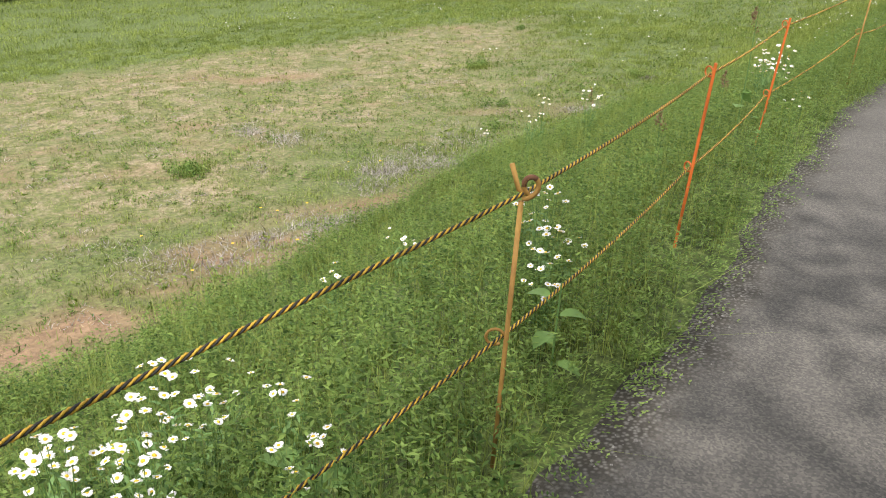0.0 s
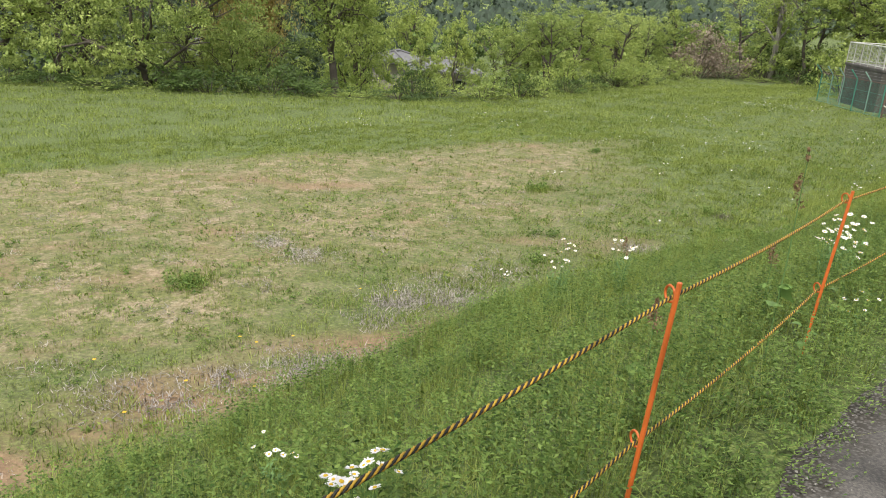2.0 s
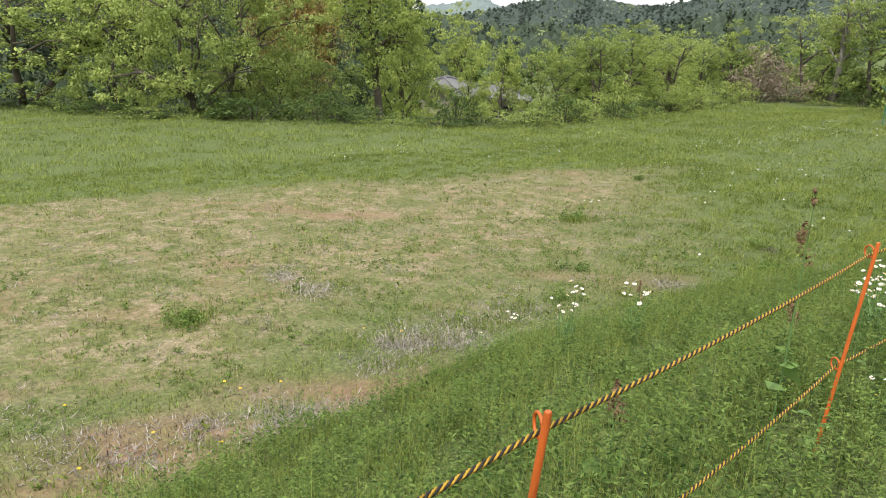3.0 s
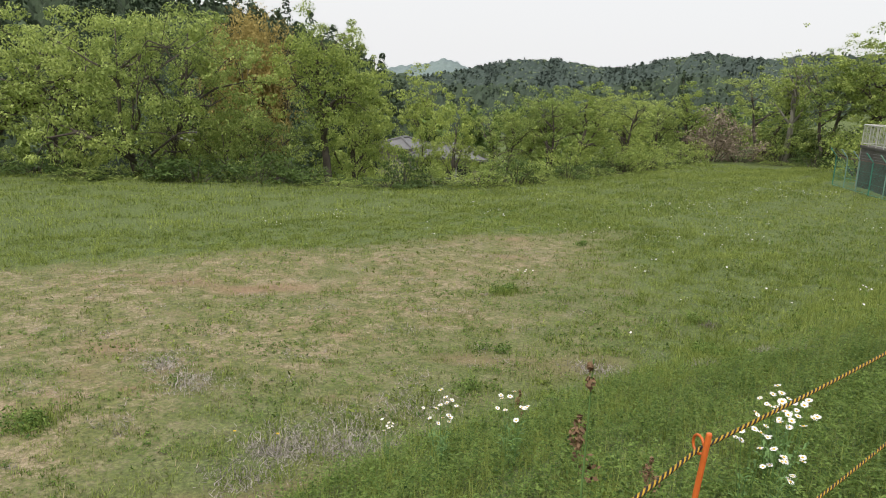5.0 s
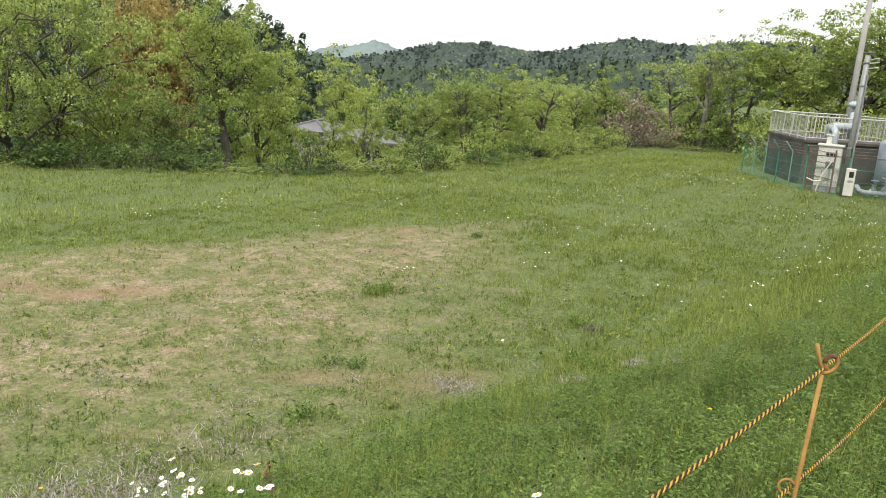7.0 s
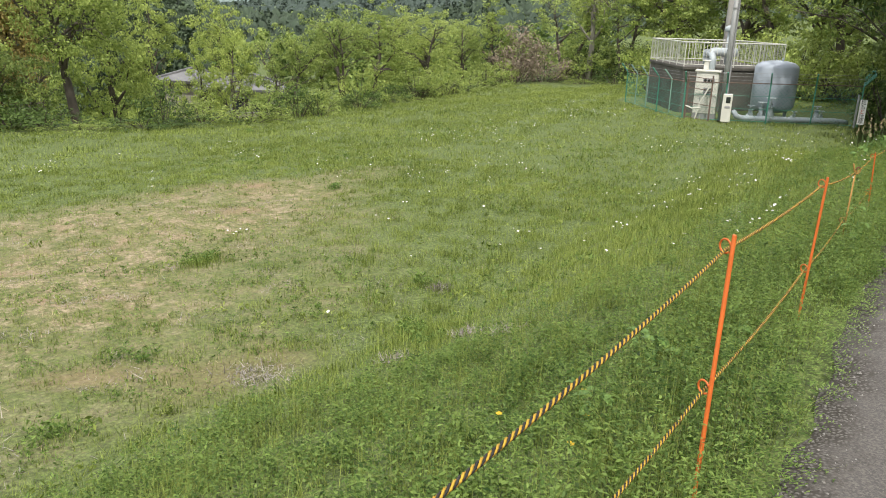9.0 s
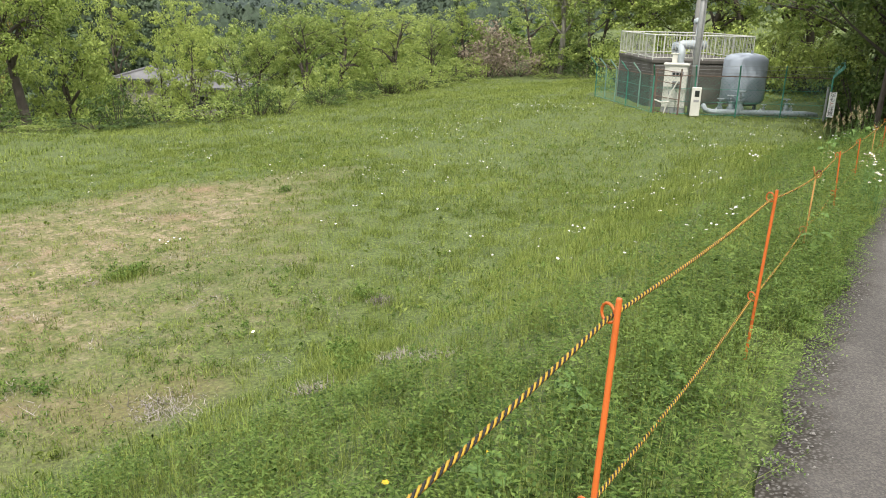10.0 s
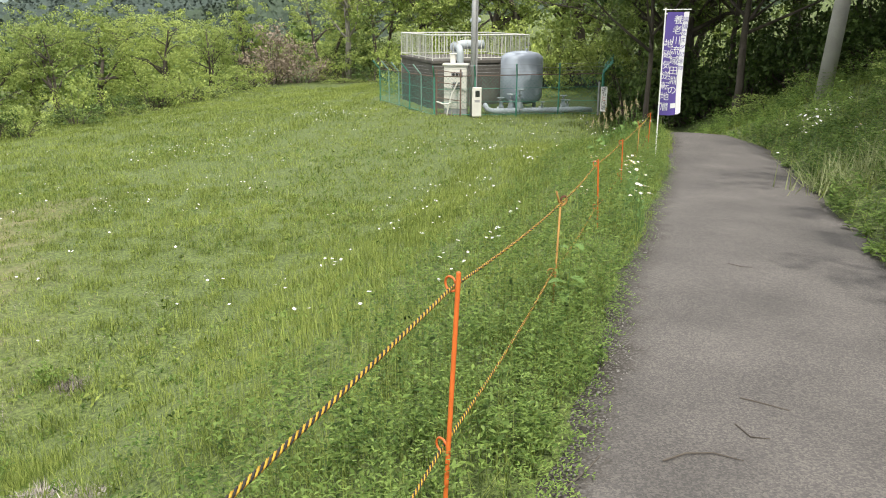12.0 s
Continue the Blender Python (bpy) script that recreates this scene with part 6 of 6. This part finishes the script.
def meadow_flowers():
    """Far-off white blossoms, a few centimetres across, over the right half of the meadow."""
    rng = np.random.default_rng(5)
    cx, cy = scatter(rng, 2600, -24, -4, 14, 42, lambda a, b: np.clip((patchy(a, b, 1.4, 1.0) - 0.1) * 0.7, 0.03, 0.4) * on_grass(a, b) * (1 - dryness(a, b)))
    n = rng.integers(1, 7, len(cx))
    x, y = np.repeat(cx, n) + rng.normal(0, 0.12, n.sum()), np.repeat(cy, n) + rng.normal(0, 0.12, n.sum())
    for dx, dy in BANK_FLOWERS:
        x, y = np.concatenate([x, dx + rng.normal(0, 0.14, 9)]), np.concatenate([y, dy + rng.normal(0, 0.25, 9)])
    z = rough_land(x, y) + rng.uniform(0.12, 0.34, len(x)) + 0.45 * (x > road_right(y))
    p = np.stack([x, y, z], 1)
    r = rng.uniform(0.015, 0.026, len(x))
    tilt = rng.normal(0, 0.3, (len(x), 2))
    ring = []
    for k in range(8):
        a = 2 * math.pi * k / 8
        rr = r * (1.0 if k % 2 else 0.8)
        ring.append(p + np.stack([rr * math.cos(a), rr * math.sin(a), rr * (tilt[:, 0] * math.cos(a) + tilt[:, 1] * math.sin(a))], 1))
    tagged(array_mesh("meadow_flowers", np.stack(ring, 1), 8, PETAL), "scattered white daisy heads over the meadow", "flowers", kind="stuff")
    stems = blades(rng, x, y, z - rough_land(x, y), np.full(len(x), 0.004), 0.05, 3)
    tagged(array_mesh("meadow_flower_stems", stems, 3, STEM), "thin green stems under the meadow flowers", "flowers", kind="stuff")


meadow_flowers()


def buttercup(x, y, s):
    g = float(rough_land(x, y))
    ob = empty("buttercup", Matrix.Translation((x, y, g)), label="small bright yellow field flower on a thin stem", category="flower", group="yellow flowers")
    part("stem", tube(bmesh.new(), [(0, 0, -0.01), (0.01, 0, 0.06), (0, 0.01, 0.12)], 0.002, 4), STEM, ob)
    bm = bmesh.new()
    for k in range(6):
        a = 2 * math.pi * k / 6
        bm.faces.new([bm.verts.new((s * (px * math.cos(a) - py * math.sin(a)), 0.01 + s * (px * math.sin(a) + py * math.cos(a)), 0.12 + 0.3 * s * px)) for px, py in ((0.05, 0), (0.7, -0.38), (1, 0), (0.7, 0.38))])
    part("petals", bm, DISC, ob, "yellow petals")


for x, y in ((-7.66, 5.76), (-7.41, 5.85), (-7.35, 6.29), (-6.79, 4.79), (-6.05, 5.19), (-8.4, 7.9), (-8.1, 8.3), (-7.9, 4.2), (-6.5, 4.1), (-2.9, 11.9), (-3.2, 12.4), (-2.75, 11.5), (-3.6, 12.1)):
    buttercup(x, y, 0.022)


# ---- tall stalks, broad-leaved weeds and twigs ----
SEED = material("reddish seed head", (0.14, 0.08, 0.045), (0.30, 0.19, 0.11), 0.9, 8.0, 60.0, 0.3, island=0.5)
PALE_SEED = material("pale seed head", (0.33, 0.27, 0.15), (0.52, 0.45, 0.28), 0.9, 8.0, 60.0, 0.3, island=0.5)


def dock(x, y, tall, seed_mat, label, seed):
    """A tall weed stalk with a narrow tapering seed head and a few leaves."""
    rng = np.random.default_rng(seed)
    g = float(rough_land(x, y))
    ob = empty("seed_stalk", Matrix.Translation((x, y, g)), label=label, category="weed", group="seed stalks")
    part("stalk", tube(bmesh.new(), [(0, 0, -0.02), (0.01, 0.0, tall * 0.5), (0.0, 0.01, tall)], [0.005, 0.004, 0.002], 5), STEM, ob)
    u = rng.uniform(0, 1, 8)
    cs = [(0.03 * math.cos(9 * q) * (1 - q), 0.03 * math.sin(9 * q) * (1 - q), tall * (0.72 + 0.28 * q)) for q in u]
    tagged(array_mesh("seed_head", leaf_cloud(rng, cs, [0.028 * (1.15 - q) for q in u], 34, 0.008, 1.9), 4, seed_mat, ob), kind="stuff")
    array_mesh("leaf", leaf_cloud(rng, [(0, 0, tall * 0.35)], [0.07], 5, 0.06, 0.8), 4, BROADLEAF, ob)


dock(-1.67, 6.18, 1.22, SEED, "tall dock stalk with a reddish-brown seed head", 1)
dock(-1.95, 5.5, 0.62, SEED, "young dock stalk with a narrow seed head", 2)
dock(-2.35, 7.4, 0.6, SEED, "young dock stalk with a narrow seed head", 3)
dock(-4.6, 8.75, 0.65, SEED, "dock stalk with a reddish-brown seed head", 4)
for k in range(14):
    dock(-4.6 - 0.75 * random.random(), 26.4 + 2.8 * random.random(), 0.75 + 0.35 * random.random(), PALE_SEED, "pale dry seed stalk at the end of the verge", 20 + k)


def broad_weed(x, y, tall, leaf, count, seed):
    rng = random.Random(seed)
    g = float(rough_land(x, y))
    ob = empty("broadleaf_weed", Matrix.Translation((x, y, g)), label="broad-leaved green weed among the grass", category="weed", group="broad-leaved weeds")
    part("stem", tube(bmesh.new(), [(0, 0, -0.02), (0.01, 0.01, tall)], [0.005, 0.003], 5), STEM, ob)
    for k in range(count):
        a, h = 2.4 * k + rng.uniform(-0.3, 0.3), tall * (0.35 + 0.65 * k / count)
        bm = bmesh.new()
        rows = []
        for j in range(6):
            u = j / 5
            w = leaf * 0.30 * math.sin(math.pi * min(1, 0.08 + 0.92 * u)) ** 0.8
            d = 0.02 + leaf * u
            z = h + leaf * (0.35 * u - 0.55 * u * u)
            rows.append([bm.verts.new((d * math.cos(a) - s * w * math.sin(a), d * math.sin(a) + s * w * math.cos(a), z + abs(s) * w * 0.25)) for s in (-1, 0, 1)])
        for p, q in zip(rows, rows[1:]):
            bm.faces.new((p[0], p[1], q[1], q[0])), bm.faces.new((p[1], p[2], q[2], q[1]))
        part("leaf", bm, BROADLEAF, ob, smooth=True)


for k, (x, y, t, l, c) in enumerate(((-0.72, 2.55, 0.5, 0.10, 5), (-0.85, 1.55, 0.3, 0.16, 6), (-2.9, 12.0, 0.25, 0.11, 6), (-2.7, 12.6, 0.25, 0.10, 6), (-3.0, 12.9, 0.28, 0.11, 6), (-2.6, 13.1, 0.22, 0.10, 6), (-2.85, 13.6, 0.25, 0.1, 6),
                                    (-3.15, 12.3, 0.22, 0.10, 5), (-2.45, 12.2, 0.22, 0.09, 5), (-2.95, 17.2, 0.35, 0.12, 6), (-2.75, 16.4, 0.32, 0.12, 6), (-1.5, 6.2, 0.3, 0.07, 5), (-1.65, 6.9, 0.32, 0.07, 5), (-3.3, 13.3, 0.25, 0.1, 6), (-1.1, 3.1, 0.3, 0.1, 5))):
    broad_weed(x, y, t, l, c, k)


def twig(points, r):
    pts = [Vector((x, y, float(road_z(y)) + 0.034)) for x, y in points]
    ob = tagged(new("twig"), "thin brown fallen twig lying on the asphalt", "twig", "twigs on the lane")
    part("stick", tube(bmesh.new(), pts, [r, r * 0.9, r * 0.7, r * 0.4][:len(pts)], 5), BARK, ob)


twig([(-1.86, 14.72), (-1.78, 14.83), (-1.68, 14.88), (-1.56, 14.87)], 0.0045)
twig([(-1.62, 15.5), (-1.5, 15.48), (-1.4, 15.46)], 0.0035)
twig([(-1.62, 15.2), (-1.55, 15.1), (-1.47, 15.12)], 0.003)
twig([(-2.16, 14.35), (-2.12, 14.5), (-2.1, 14.65)], 0.0035)
twig([(-1.9, 18.1), (-1.8, 18.05), (-1.72, 18.07)], 0.003)
